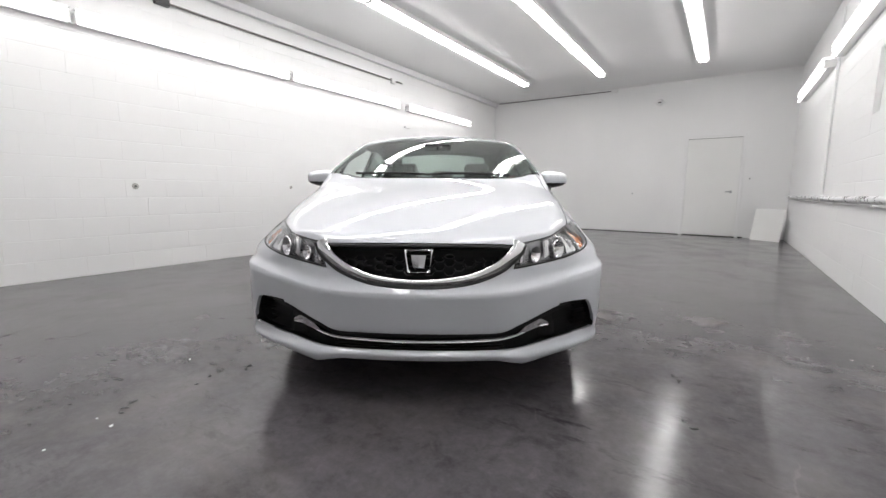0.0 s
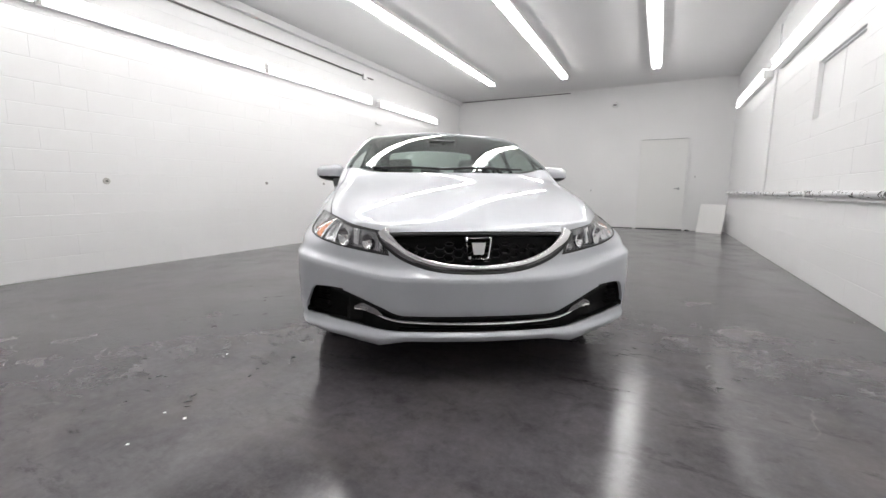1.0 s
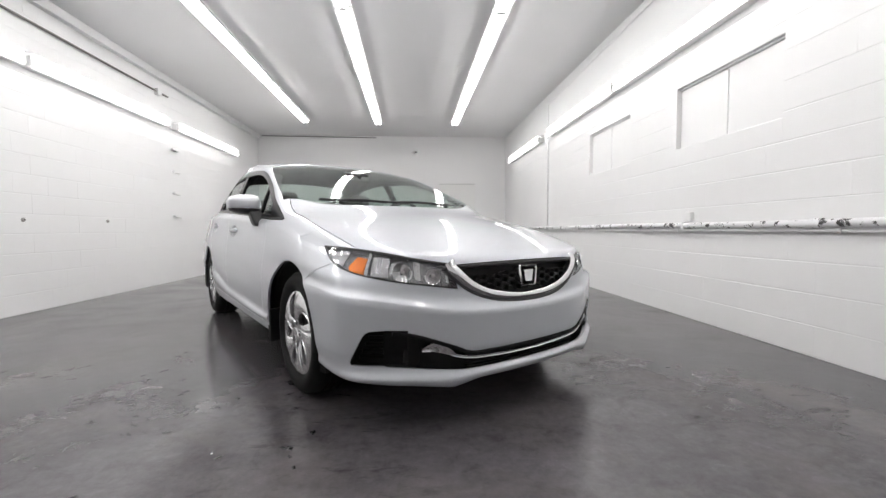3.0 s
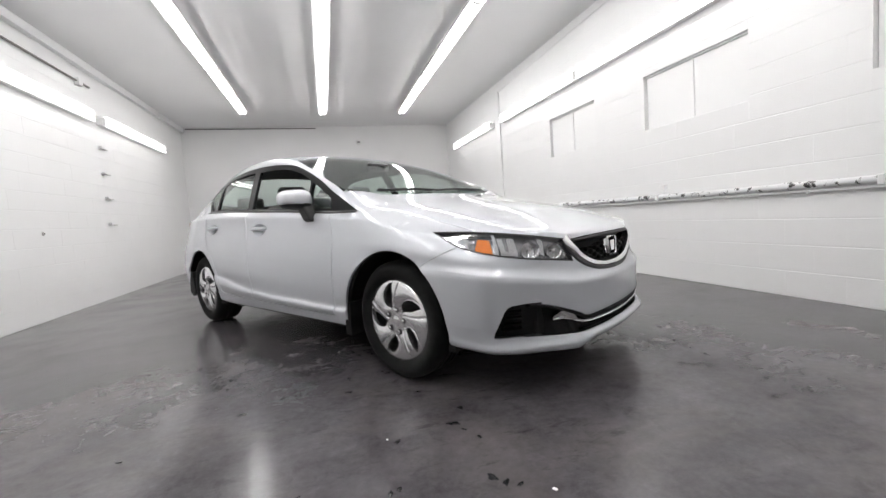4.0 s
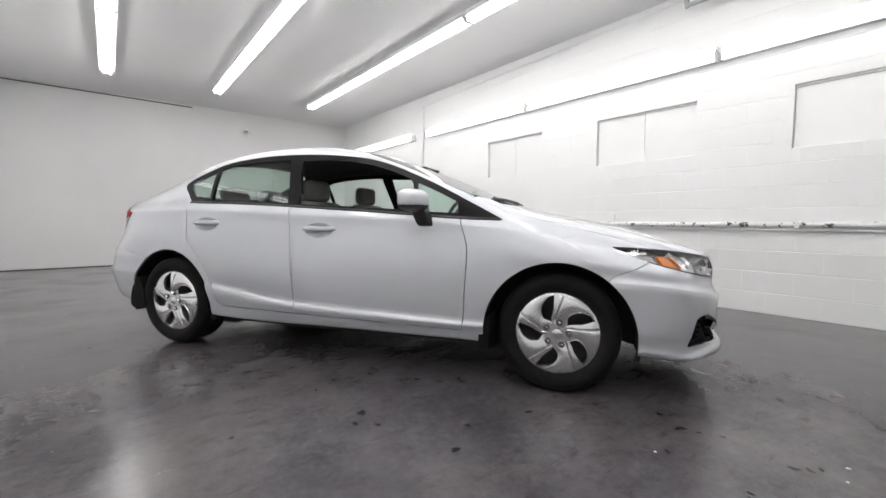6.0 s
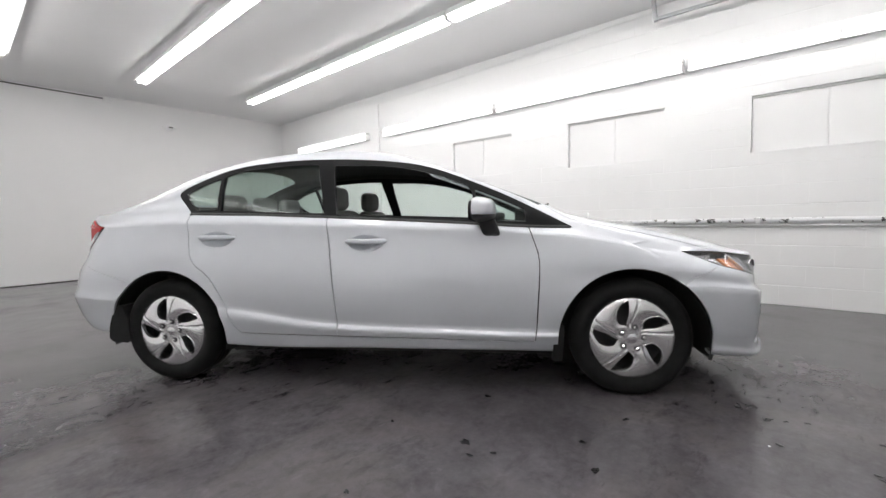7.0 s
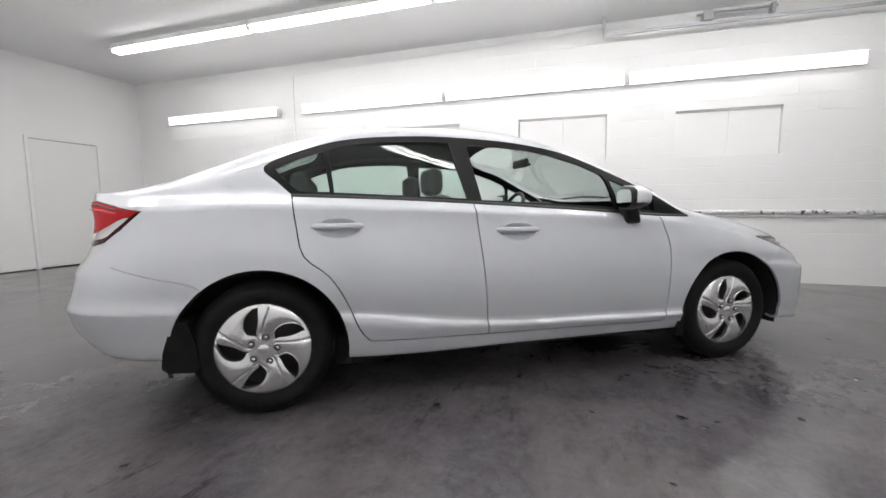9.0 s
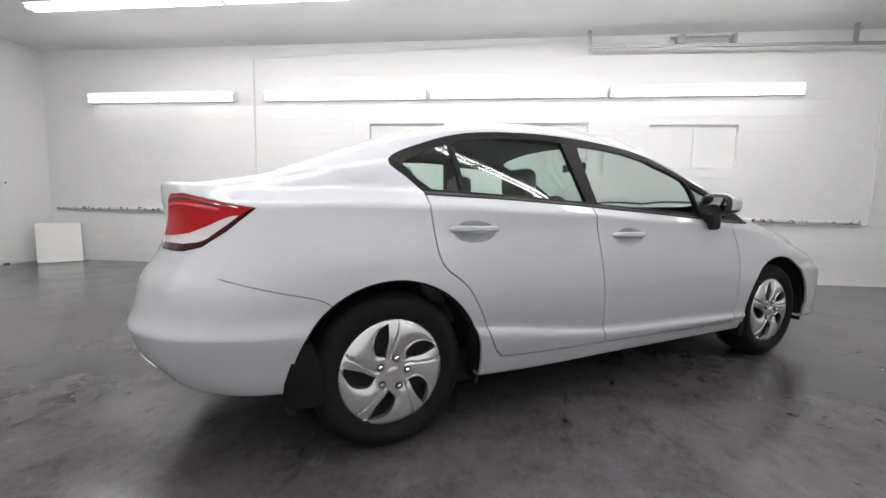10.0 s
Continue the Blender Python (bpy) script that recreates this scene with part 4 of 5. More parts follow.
def shell_mesh(thick, inset=0.0):
    """The skin as a closed solid of some thickness."""
    n = len(SKIN_P)
    verts = [p - SKIN_N[i] * inset for i, p in enumerate(SKIN_P)] + [p - SKIN_N[i] * (inset + thick) for i, p in enumerate(SKIN_P)]
    faces = [tuple(f) for f in SKIN_FV] + [tuple(i + n for i in f[::-1]) for f in SKIN_FV]
    edges = {}
    for f in SKIN_FV:
        for a, b in zip(f, f[1:] + f[:1]):
            if (b, a) in edges:
                del edges[(b, a)]
            else:
                edges[(a, b)] = 1
    for a, b in edges:
        faces.append((b, a, a + n, b + n))
    me = bpy.data.meshes.new("shell")
    me.from_pydata(verts, [], faces)
    return me


def set_skin_normals(me, reach=0.0012):
    """Gives the outer faces the smooth skin's normals, so that cuts leave no dents in the shine."""
    me.shade_smooth()
    me.update()
    normals = [None] * len(me.loops)
    inner = len(me.materials) > 1
    cache = {}
    for p in me.polygons:
        fn = p.normal
        for li in p.loop_indices:
            vi = me.loops[li].vertex_index
            if vi not in cache:
                cache[vi] = skin_normal(me.vertices[vi].co)
            n, co, dist = cache[vi]
            normals[li] = n if dist < reach and n.dot(fn) > 0.7 else fn
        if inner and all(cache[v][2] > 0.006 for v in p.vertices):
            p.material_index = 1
    me.normals_split_custom_set([tuple(x) for x in normals])


def islands(me):
    """Splits a mesh into its loose pieces: lists of polygon indices."""
    parent = list(range(len(me.vertices)))

    def find(i):
        while parent[i] != i:
            parent[i] = parent[parent[i]]
            i = parent[i]
        return i
    for p in me.polygons:
        v = p.vertices
        for i in range(1, len(v)):
            a, b = find(v[0]), find(v[i])
            if a != b:
                parent[a] = b
    groups = {}
    for p in me.polygons:
        groups.setdefault(find(p.vertices[0]), []).append(p.index)
    return list(groups.values())


def submesh(me, polys, name):
    ids, verts, faces = {}, [], []
    for pi in polys:
        f = []
        for vi in me.polygons[pi].vertices:
            if vi not in ids:
                ids[vi] = len(verts)
                verts.append(tuple(me.vertices[vi].co))
            f.append(ids[vi])
        faces.append(f)
    out = bpy.data.meshes.new(name)
    out.from_pydata(verts, [], faces)
    return out


# outlines
DLO = smooth_line([(-1.185, 1.018), (-1.245, 1.075), (-1.316, 1.156), (-1.155, 1.236), (-0.94, 1.298), (-0.65, 1.325), (-0.35, 1.327), (0.0, 1.303), (0.28, 1.251), (0.60, 1.124), (0.84, 1.006), (1.045, 0.898)], 4)
DLO += [np.array(p) for p in ((0.80, 0.905), (0.4, 0.934), (0.0, 0.960), (-0.4, 0.984), (-0.8, 1.004))]
WINDSCREEN_CUT = smooth_line([(1.045, 0.0), (1.03, 0.28), (0.975, 0.56), (0.865, 0.738)], 5) + smooth_line([(0.62, 0.702), (0.35, 0.654), (0.16, 0.610), (0.085, 0.545), (0.055, 0.28), (0.045, 0.0)], 4)
WINDSCREEN = smooth_line([(1.0, 0.0), (0.985, 0.28), (0.93, 0.56), (0.835, 0.732)], 5) + smooth_line([(0.62, 0.702), (0.35, 0.654), (0.16, 0.610), (0.085, 0.545), (0.055, 0.28), (0.045, 0.0)], 4)
REARSCREEN = smooth_line([(-1.09, 0.0), (-1.10, 0.25), (-1.13, 0.42), (-1.17, 0.485)], 4) + smooth_line([(-1.40, 0.515), (-1.60, 0.535), (-1.655, 0.49), (-1.70, 0.25), (-1.715, 0.0)], 4)


def mirrored(half):
    return [tuple(p) for p in half] + [(p[0], -p[1]) for p in half[::-1][1:-1]]


def mirrored_y(half):
    """For outlines in (y, z): half runs from the middle out and back to the middle."""
    return [tuple(p) for p in half] + [(-p[0], p[1]) for p in half[::-1][1:-1]]


GRILLE = smooth_line([(0.0, 0.692), (0.25, 0.690), (0.455, 0.683)], 4) + smooth_line([(0.43, 0.640), (0.35, 0.572), (0.24, 0.528), (0.12, 0.509), (0.0, 0.505)], 4)
INTAKE = smooth_line([(0.0, 0.319), (0.25, 0.319), (0.35, 0.323), (0.42, 0.352), (0.52, 0.391), (0.60, 0.417), (0.68, 0.428)], 3) + smooth_line([(0.68, 0.279), (0.46, 0.254), (0.32, 0.247), (0.0, 0.247)], 3)
INTAKE_END = [(-1.03, 0.277), (-1.03, 0.427), (-0.95, 0.431), (-0.882, 0.428), (-0.864, 0.420), (-0.850, 0.402), (-0.806, 0.318), (-0.801, 0.302), (-0.806, 0.292), (-0.83, 0.288)]
HEADLIGHT = smooth_line([(-1.222, 0.582), (-1.190, 0.690)], 1) + smooth_line([(-1.05, 0.716), (-0.88, 0.741), (-0.72, 0.757), (-0.578, 0.764)], 3) + smooth_line([(-0.625, 0.728), (-0.675, 0.694), (-0.74, 0.669), (-0.85, 0.641), (-0.98, 0.617), (-1.12, 0.597)], 3)
TAILLIGHT = [(-1.085, 0.996), (-1.02, 0.998), (-0.90, 0.975), (-0.744, 0.951), (-0.826, 0.87), (-0.907, 0.812), (-0.985, 0.796), (-1.175, 0.796)]


HANDLES = ((-0.080, 0.838), (-0.985, 0.872))


def handle_cup(x, z, grow=0.0):
    return [(x + (0.100 + grow) * math.cos(a), z + (0.046 + grow) * math.sin(a) - 0.006) for a in np.linspace(0, 2 * math.pi, 24, endpoint=False)]


def build_body(car):
    shell = new("body", shell_mesh(0.014))
    shell.data.materials.append(PAINT)
    c = bmesh.new()
    for side in (1, -1):
        prism(c, [(p[0], p[1]) for p in DLO], "side", side, 0.45, 1.2)
        for ax, r in ((AXLE, 0.381), (-AXLE, 0.385)):
            arch = [(ax + r * math.cos(a), 0.302 + r * math.sin(a)) for a in np.linspace(0, math.pi, 34)]
            arch += [(ax - r * 0.985, 0.05), (ax + r * 0.985, 0.05)]
            prism(c, arch, "side", side, 0.45, 1.2)
    prism(c, mirrored_y(GRILLE), "front", 1, 1.9, 2.5)
    apply_boolean(shell, c)
    c = bmesh.new()
    for side in (1, -1):
        prism(c, HEADLIGHT, "front_corner", side, 1.55, 2.2)
    prism(c, mirrored(WINDSCREEN_CUT), "top", 1, 0.9, 1.7)
    prism(c, mirrored(REARSCREEN), "top", 1, 1.0, 1.7)
    apply_boolean(shell, c)
    c = bmesh.new()
    for side in (1, -1):
        prism(c, TAILLIGHT, "rear_corner", side, 1.55, 2.4)
    prism(c, mirrored_y(INTAKE), "front", 1, 1.6, 2.5)
    apply_boolean(shell, c)
    c = bmesh.new()
    for side in (1, -1):
        prism(c, INTAKE_END, "front_corner", side, 1.5, 2.3)
        for hx, hz in HANDLES:
            prism(c, handle_cup(hx, hz), "side", side, 0.7, 1.2)
    apply_boolean(shell, c)

    def gaps(*lines):
        g = bmesh.new()
        for line, w, view, near in lines:
            for side in (1, -1):
                pts = [tuple(p) for p in line]
                if view == "top":
                    pts, sd = [(p[0], side * p[1]) for p in pts], 1
                else:
                    sd = side
                ribbon_prism(g, pts, w, view, sd, near, 1.2)
        apply_boolean(shell, g)
    gaps((smooth_line([(-1.19, 1.04), (-1.185, 1.0), (-1.17, 0.88), (-1.14, 0.74), (-1.03, 0.645), (-0.955, 0.52), (-0.905, 0.40), (-0.86, 0.335), (-0.78, 0.318), (-0.25, 0.311), (0.4, 0.305), (0.79, 0.300), (0.838, 0.32), (0.852, 0.5), (0.862, 0.72), (0.835, 0.83), (0.812, 0.90), (0.808, 0.93)], 3), 0.0055, "side", 0.5))
    gaps((smooth_line([(-0.320, 1.02), (-0.312, 0.98), (-0.285, 0.75), (-0.262, 0.5), (-0.25, 0.306)], 3), 0.0055, "side", 0.5))
    gaps((smooth_line([(1.545, 0.570), (1.60, 0.622), (1.68, 0.655), (1.755, 0.690)], 3), 0.0032, "side", 0.6))
    gaps((smooth_line([(-1.56, 0.595), (-1.62, 0.632), (-1.78, 0.672), (-1.93, 0.714)], 3), 0.003, "side", 0.4))
    gaps((smooth_line([(0.84, 0.68), (0.93, 0.715), (1.05, 0.727), (1.3, 0.730), (1.55, 0.722), (1.72, 0.706), (1.86, 0.68)], 4), 0.0042, "top", 0.665))
    me = shell.data
    pieces = []
    for polys in islands(me):
        if len(polys) < 12:
            continue
        sub = submesh(me, polys, "panel")
        sub.materials.append(PAINT)
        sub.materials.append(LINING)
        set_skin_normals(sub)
        cs = np.array([tuple(v.co) for v in sub.vertices])
        lo, hi = cs.min(0), cs.max(0)
        mid = (lo + hi) / 2
        size = hi - lo
        name = "body"
        if abs(mid[1]) > 0.6 and size[0] > 0.5 and size[2] > 0.4 and size[1] < 0.5:
            name = "front_door" if mid[0] > 0 else "rear_door"
        elif abs(mid[1]) < 0.1 and mid[0] > 1.0 and size[0] < 1.3 and lo[2] > 0.6:
            name = "bonnet"
        elif mid[0] > 1.2 and abs(mid[1]) < 0.1:
            name = "front_bumper"
        elif mid[0] < -1.2 and abs(mid[1]) < 0.1:
            name = "rear_bumper"
        sub.name = name
        ob = new(name, sub)
        ob.parent = car
        pieces.append((name, sum(p.material_index == 0 for p in sub.polygons), [round(float(t), 2) for t in lo], [round(float(t), 2) for t in hi], len(polys)))
    bpy.data.objects.remove(shell)


def strip_band(rows, closed=False):
    """Faces between rows of points, capped at the ends."""
    bm = bmesh.new()
    vs = [[bm.verts.new(p) for p in r] for r in rows]
    k = len(vs[0])
    pairs = list(zip(vs, vs[1:])) + ([(vs[-1], vs[0])] if closed else [])
    for a, b in pairs:
        for i in range(k):
            bm.faces.new((a[i], a[(i + 1) % k], b[(i + 1) % k], b[i]))
    if not closed:
        bm.faces.new(vs[0][::-1])
        bm.faces.new(vs[-1])
    bmesh.ops.recalc_face_normals(bm, faces=bm.faces)
    return bm


def band_on_skin(line, widths, view, side, out, sink, flip=1):
    """A raised band that runs along a line on the skin, to one side of it."""
    u, v, way = frame_for(view, side)
    pts = [Vector((p[0], p[1])) for p in line]
    rows = []
    for i, p in enumerate(pts):
        d = (pts[min(i + 1, len(pts) - 1)] - pts[max(i - 1, 0)]).normalized()
        nrm = Vector((-d.y, d.x)) * flip
        w = widths(i / (len(pts) - 1))
        row = []
        for f, o in ((0.0, -sink), (0.0, out * 0.3), (0.18, out * 0.85), (0.5, out), (0.82, out * 0.85), (1.0, out * 0.3), (1.0, -sink)):
            q = p + nrm * (w * f)
            row.append(drop_on(u * q.x + v * q.y - way * 3.2, way, o))
        rows.append(row)
    return strip_band(rows)


def shear(bm, z0, kx=0.0, ky=0.0):
    for v in bm.verts:
        v.co.x += (v.co.z - z0) * kx
        v.co.y += (v.co.z - z0) * ky
    return bm


# ---- wheels ----
COVER_R = 0.212


def wheel_cover_mesh():
    """Five broad swirling spokes with tear-shaped openings and a thin groove between them."""
    radii = [0.018, 0.034, 0.046, 0.054, 0.062, 0.068, 0.074, 0.080, 0.087, 0.095, 0.104, 0.114, 0.124, 0.134, 0.144, 0.154, 0.163, 0.172, 0.180, 0.187, 0.193, 0.199, 0.205, 0.209, COVER_R]
    nh, ns = 10, 40
    early = spline([(0.018, 40), (0.062, 40), (0.070, 42), (0.080, 51), (0.096, 58), (0.120, 56), (0.146, 50), (0.170, 41), (0.187, 31), (0.195, 26), (0.212, 22)])
    late = spline([(0.018, 38), (0.062, 38), (0.070, 39), (0.082, 37), (0.100, 31), (0.123, 26), (0.150, 24), (0.183, 23), (0.195, 22), (0.212, 18)])
    groove = spline([(0.018, 30), (0.055, 29), (0.10, 18), (0.15, 12), (0.212, 9)])
    depth = spline([(0.018, 0.012), (0.046, 0.012), (0.07, 0.013), (0.10, 0.017), (0.14, 0.019), (0.18, 0.014), (0.199, 0.007), (0.206, 0.003), (0.212, -0.008)])
    bm = bmesh.new()
    grid = []
    for r in radii:
        e, l, g = early(r), late(r), groove(r)
        body = min(1.0, max(0.0, (r - 0.055) / 0.03)) * min(1.0, max(0.0, (0.208 - r) / 0.025))
        ring = []
        for s in range(5):
            for k in range(nh + ns):
                if k < nh:
                    a, dy = e + (l - e) * k / nh, 0.0
                else:
                    f = (k - nh) / ns
                    span = e - 72 - l
                    a = l + span * f ** 1.25
                    u = (l - a) / -span
                    dy = body * (0.008 * math.sin(math.pi * min(1.0, u * 1.02)) ** 0.8 - 0.005)
                    dy -= min(1.0, body * 1.5) * 0.013 * math.exp(-((a - g) * math.radians(1) * r / 0.0026) ** 2)
                t = -math.radians(a - 72 * s)
                ring.append(bm.verts.new((-r * math.cos(t), depth(r) + dy, -r * math.sin(t))))
        grid.append(ring)
    n = len(grid[0])
    bm.faces.new(grid[0])
    for i in range(len(radii) - 1):
        for k in range(n):
            kk = k % (nh + ns)
            if kk < nh and 0.067 < radii[i] < 0.192:
                continue
            bm.faces.new((grid[i][k], grid[i][(k + 1) % n], grid[i + 1][(k + 1) % n], grid[i + 1][k]))
    # thickness
    bmesh.ops.recalc_face_normals(bm, faces=bm.faces)
    bm.normal_update()
    if sum(f.normal.y for f in bm.faces) < 0:
        bmesh.ops.reverse_faces(bm, faces=bm.faces)
    bound = []
    for e in bm.edges:
        if len(e.link_faces) == 1:
            l = e.link_loops[0]
            bound.append((l.vert, l.link_loop_next.vert))
    for w in [v for v in bm.verts if not v.link_faces]:
        bm.verts.remove(w)
    twin = {}
    for a, b in bound:
        for v in (a, b):
            if v not in twin:
                twin[v] = bm.verts.new(v.co * Vector((0.985, 1, 0.985)) + Vector((0, -0.020, 0)))
    for a, b in bound:
        bm.faces.new((b, a, twin[a], twin[b]))
    return bm


def build_wheel(car, x, y):
    out = 1 if y > 0 else -1
    w = empty("wheel", pose(x, y - out * 0.0, WHEEL_R, 0, 0, 0 if out > 0 else 180), car)
    R = WHEEL_R
    prof = [(0.200, 0.002), (0.213, 0.012), (0.228, 0.024), (0.247, 0.033), (0.268, 0.033), (0.286, 0.026), (0.298, 0.012), (R - 0.003, 0.000),
            (R, -0.02), (R, -0.045), (R - 0.009, -0.046), (R - 0.009, -0.056), (R, -0.057), (R, -0.085), (R - 0.009, -0.086), (R - 0.009, -0.096), (R, -0.097), (R, -0.125), (R - 0.009, -0.126), (R - 0.009, -0.136), (R, -0.137),
            (R - 0.002, -0.165), (0.298, -0.185), (0.275, -0.205), (0.24, -0.208), (0.205, -0.195), (0.198, -0.180)]
    part("tyre", lathe([(r, yy - 0.0) for r, yy in prof], 72), RUBBER, w, smooth=True)
    rim = lathe([(0.0, -0.045), (0.07, -0.045), (0.10, -0.055), (0.15, -0.06), (0.185, -0.05), (0.196, -0.01), (0.204, 0.012), (0.208, 0.014), (0.208, 0.008), (0.200, -0.02), (0.198, -0.19), (0.15, -0.19), (0.0, -0.19)], 48)
    part("rim", rim, STEEL, w, smooth=True)
    cover = wheel_cover_mesh()
    bmesh.ops.transform(cover, matrix=Matrix.LocRotScale((0, 0.012, 0), None, (1.033, 1, 1.033)), verts=cover.verts)
    cv = part("wheel_cover", cover, CUP, w, "silver plastic wheel cover with five swirling spokes", smooth=True)
    part("centre_cap", lathe([(0.0, 0.0265), (0.020, 0.0260), (0.025, 0.0240), (0.027, 0.016)], 28), CUP, cv, smooth=True)
    for k in range(5):
        a = math.radians(180 - (6 + 72 * k))
        at = (-0.058 * math.cos(math.pi - a), 0, 0.058 * math.sin(math.pi - a))
        nut = lathe([(0.0, 0.037), (0.006, 0.037), (0.0092, 0.034), (0.0092, 0.014)], 6)
        bmesh.ops.translate(nut, verts=nut.verts, vec=Vector(at) * 1.03)
        part("wheel_nut", nut, CHROME, cv, smooth=True)
        ringb = lathe([(0.0092, 0.0262), (0.0145, 0.0275), (0.0158, 0.0255), (0.0158, 0.018)], 18)
        bmesh.ops.translate(ringb, verts=ringb.verts, vec=Vector(at) * 1.03)
        part("nut_recess", ringb, STEEL, cv, smooth=True)
    return w


def build_underside(car):
    for name, lo, hi, r in (("floor_pan", (-0.94, -0.77, 0.20), (0.94, 0.77, 0.27), 0.01), ("engine_tray", (0.94, -0.50, 0.22), (1.98, 0.50, 0.60), 0.02),
                            ("rear_floor", (-2.08, -0.50, 0.26), (-0.94, 0.50, 0.62), 0.02), ("boot_well", (-2.02, -0.62, 0.62), (-1.30, 0.62, 0.92), 0.02),
                            ("radiator", (1.88, -0.60, 0.25), (2.02, 0.60, 0.56), 0.02), ("cross_member", (-1.02, -0.70, 0.155), (-0.88, 0.70, 0.31), 0.02),
                            ("cross_member", (0.86, -0.70, 0.155), (0.99, 0.70, 0.31), 0.02)):
        part(name, box(lo, hi, r), DARK, car)
    for ax in (AXLE, -AXLE):
        for s in (1, -1):
            bm = bmesh.new()
            n = 28
            prev = None
            for k in range(n + 1):
                a = math.radians(-14 + 206 * k / n)
                ring = [bm.verts.new((ax + r * math.cos(a), s * y, 0.302 + r * math.sin(a))) for r, y in ((0.375, 0.838), (0.402, 0.82), (0.410, 0.50), (0.18, 0.49))]
                if prev:
                    for i in range(3):
                        bm.faces.new((prev[i], prev[i + 1], ring[i + 1], ring[i]))
                prev = ring
            bmesh.ops.recalc_face_normals(bm, faces=bm.faces)
            part("wheel_arch_liner", bm, DARK, car, smooth=True)
            # mud flap behind the wheel
            if ax > 0:
                shape = [(0.928, 0.195), (0.930, 0.28), (0.938, 0.345), (0.955, 0.385), (0.985, 0.385), (0.985, 0.30), (0.975, 0.195)]
            else:
                shape = [(-1.745, 0.268), (-1.738, 0.34), (-1.712, 0.42), (-1.68, 0.470), (-1.64, 0.468), (-1.612, 0.38), (-1.598, 0.262), (-1.62, 0.240), (-1.72, 0.246)]
            flap = bmesh.new()
            prism(flap, shape, "side", s, 0.66, 0.858 if ax > 0 else 0.842)
            part("mud_flap", flap, RUBBER, car, "black rubber mud flap")


PANES = {
    "quarter": [(-1.150, 1.043), (-1.205, 1.085), (-1.258, 1.143), (-1.15, 1.194), (-1.048, 1.230), (-1.022, 1.039)],
    "rear": [(-0.992, 1.037), (-1.014, 1.240), (-0.94, 1.262), (-0.80, 1.279), (-0.65, 1.289), (-0.50, 1.292), (-0.412, 1.290), (-0.342, 1.006), (-0.65, 1.023)],
    "front": [(-0.258, 0.999), (-0.292, 1.20), (-0.302, 1.280), (-0.10, 1.272), (0.05, 1.258), (0.20, 1.230), (0.35, 1.186), (0.475, 1.134), (0.500, 1.10), (0.530, 0.956), (0.2, 0.978)],
    "vent": [(0.560, 0.953), (0.528, 1.110), (0.65, 1.056), (0.785, 0.992), (0.790, 0.936)],
}


def side_glass(side):
    """One barrel-shaped sheet for all the panes of a side: how far in it lies at (x, z)."""
    u, v, way = frame_for("side", side)
    pts = [(x, z) for x in np.linspace(-1.2, 0.75, 24) for z in np.linspace(0.95, 1.28, 9) if poly_contains([tuple(p) for p in DLO], x, z)]
    deep = np.array([drop_on(u * x + v * z - way * 3.2, way, -0.012).dot(way) for x, z in pts])
    barrel = 0.36

    def terms(x, z):
        return (1.0, x, x * x, x * z, z)
    k = np.linalg.lstsq(np.array([terms(*p) for p in pts]), deep - barrel * np.array([(z - 1.12) ** 2 for x, z in pts]), rcond=None)[0]
    return lambda x, z: float(np.dot(terms(x, z), k) + barrel * (z - 1.12) ** 2)


def build_windows(car):
    for side in (1, -1):
        ob = new("window_surround", shell_mesh(0.022, 0.002))
        ob.data.materials.append(GLOSSBLACK)
        c = bmesh.new()
        prism(c, [(p[0], p[1]) for p in DLO], "side", side, 0.45, 1.2)
        apply_boolean(ob, c, "INTERSECT")
        c = bmesh.new()
        for name, outline in PANES.items():
            prism(c, inset(outline, -0.006), "side", side, 0.4, 1.3)
        apply_boolean(ob, c)
        ob.data.materials.clear()
        ob.data.materials.append(GLOSSBLACK)
        set_skin_normals(ob.data, 0.004)
        ob.parent = car
        ob["label"] = "black window surround and pillar trim"
        sheet = side_glass(side)
        for name, outline in PANES.items():
            if name == "front" and side < 0:
                continue                                # lowered
            part("side_window", patch(inset(outline, -0.006), "side", side, -0.012, 0.004, 0.05, sheet=sheet), GLASS, car, smooth=True).visible_shadow = False
        # lower edge strip of the windows
        line = smooth_line([(-1.19, 1.012), (-0.8, 1.000), (-0.4, 0.980), (0.0, 0.956), (0.4, 0.930), (0.80, 0.901), (1.03, 0.893)], 5)
        part("belt_moulding", band_on_skin([tuple(p) for p in line], lambda f: 0.014, "side", side, 0.005, 0.01), BLACK, car)
    part("windscreen", patch(mirrored(WINDSCREEN), "top", 1, -0.004, 0.005, 0.06, 3), GLASS, car, smooth=True).visible_shadow = False
    part("rear_window", patch(mirrored(REARSCREEN), "top", 1, -0.003, 0.005, 0.06, 3), GLASS, car, smooth=True).visible_shadow = False


def inset(poly, d):
    """Moves a closed outline inward by d."""
    area = sum(a[0] * b[1] - b[0] * a[1] for a, b in zip(poly, poly[1:] + poly[:1]))
    s = 1 if area > 0 else -1
    out = []
    n = len(poly)
    for i in range(n):
        p, q, r = Vector(poly[i - 1]), Vector(poly[i]), Vector(poly[(i + 1) % n])
        e1, e2 = (q - p).normalized(), (r - q).normalized()
        nrm = Vector((-e1.y - e2.y, e1.x + e2.x)) * s
        if nrm.length > 1e-6:
            nrm.normalize()
        out.append(tuple(q + nrm * d))
    return out


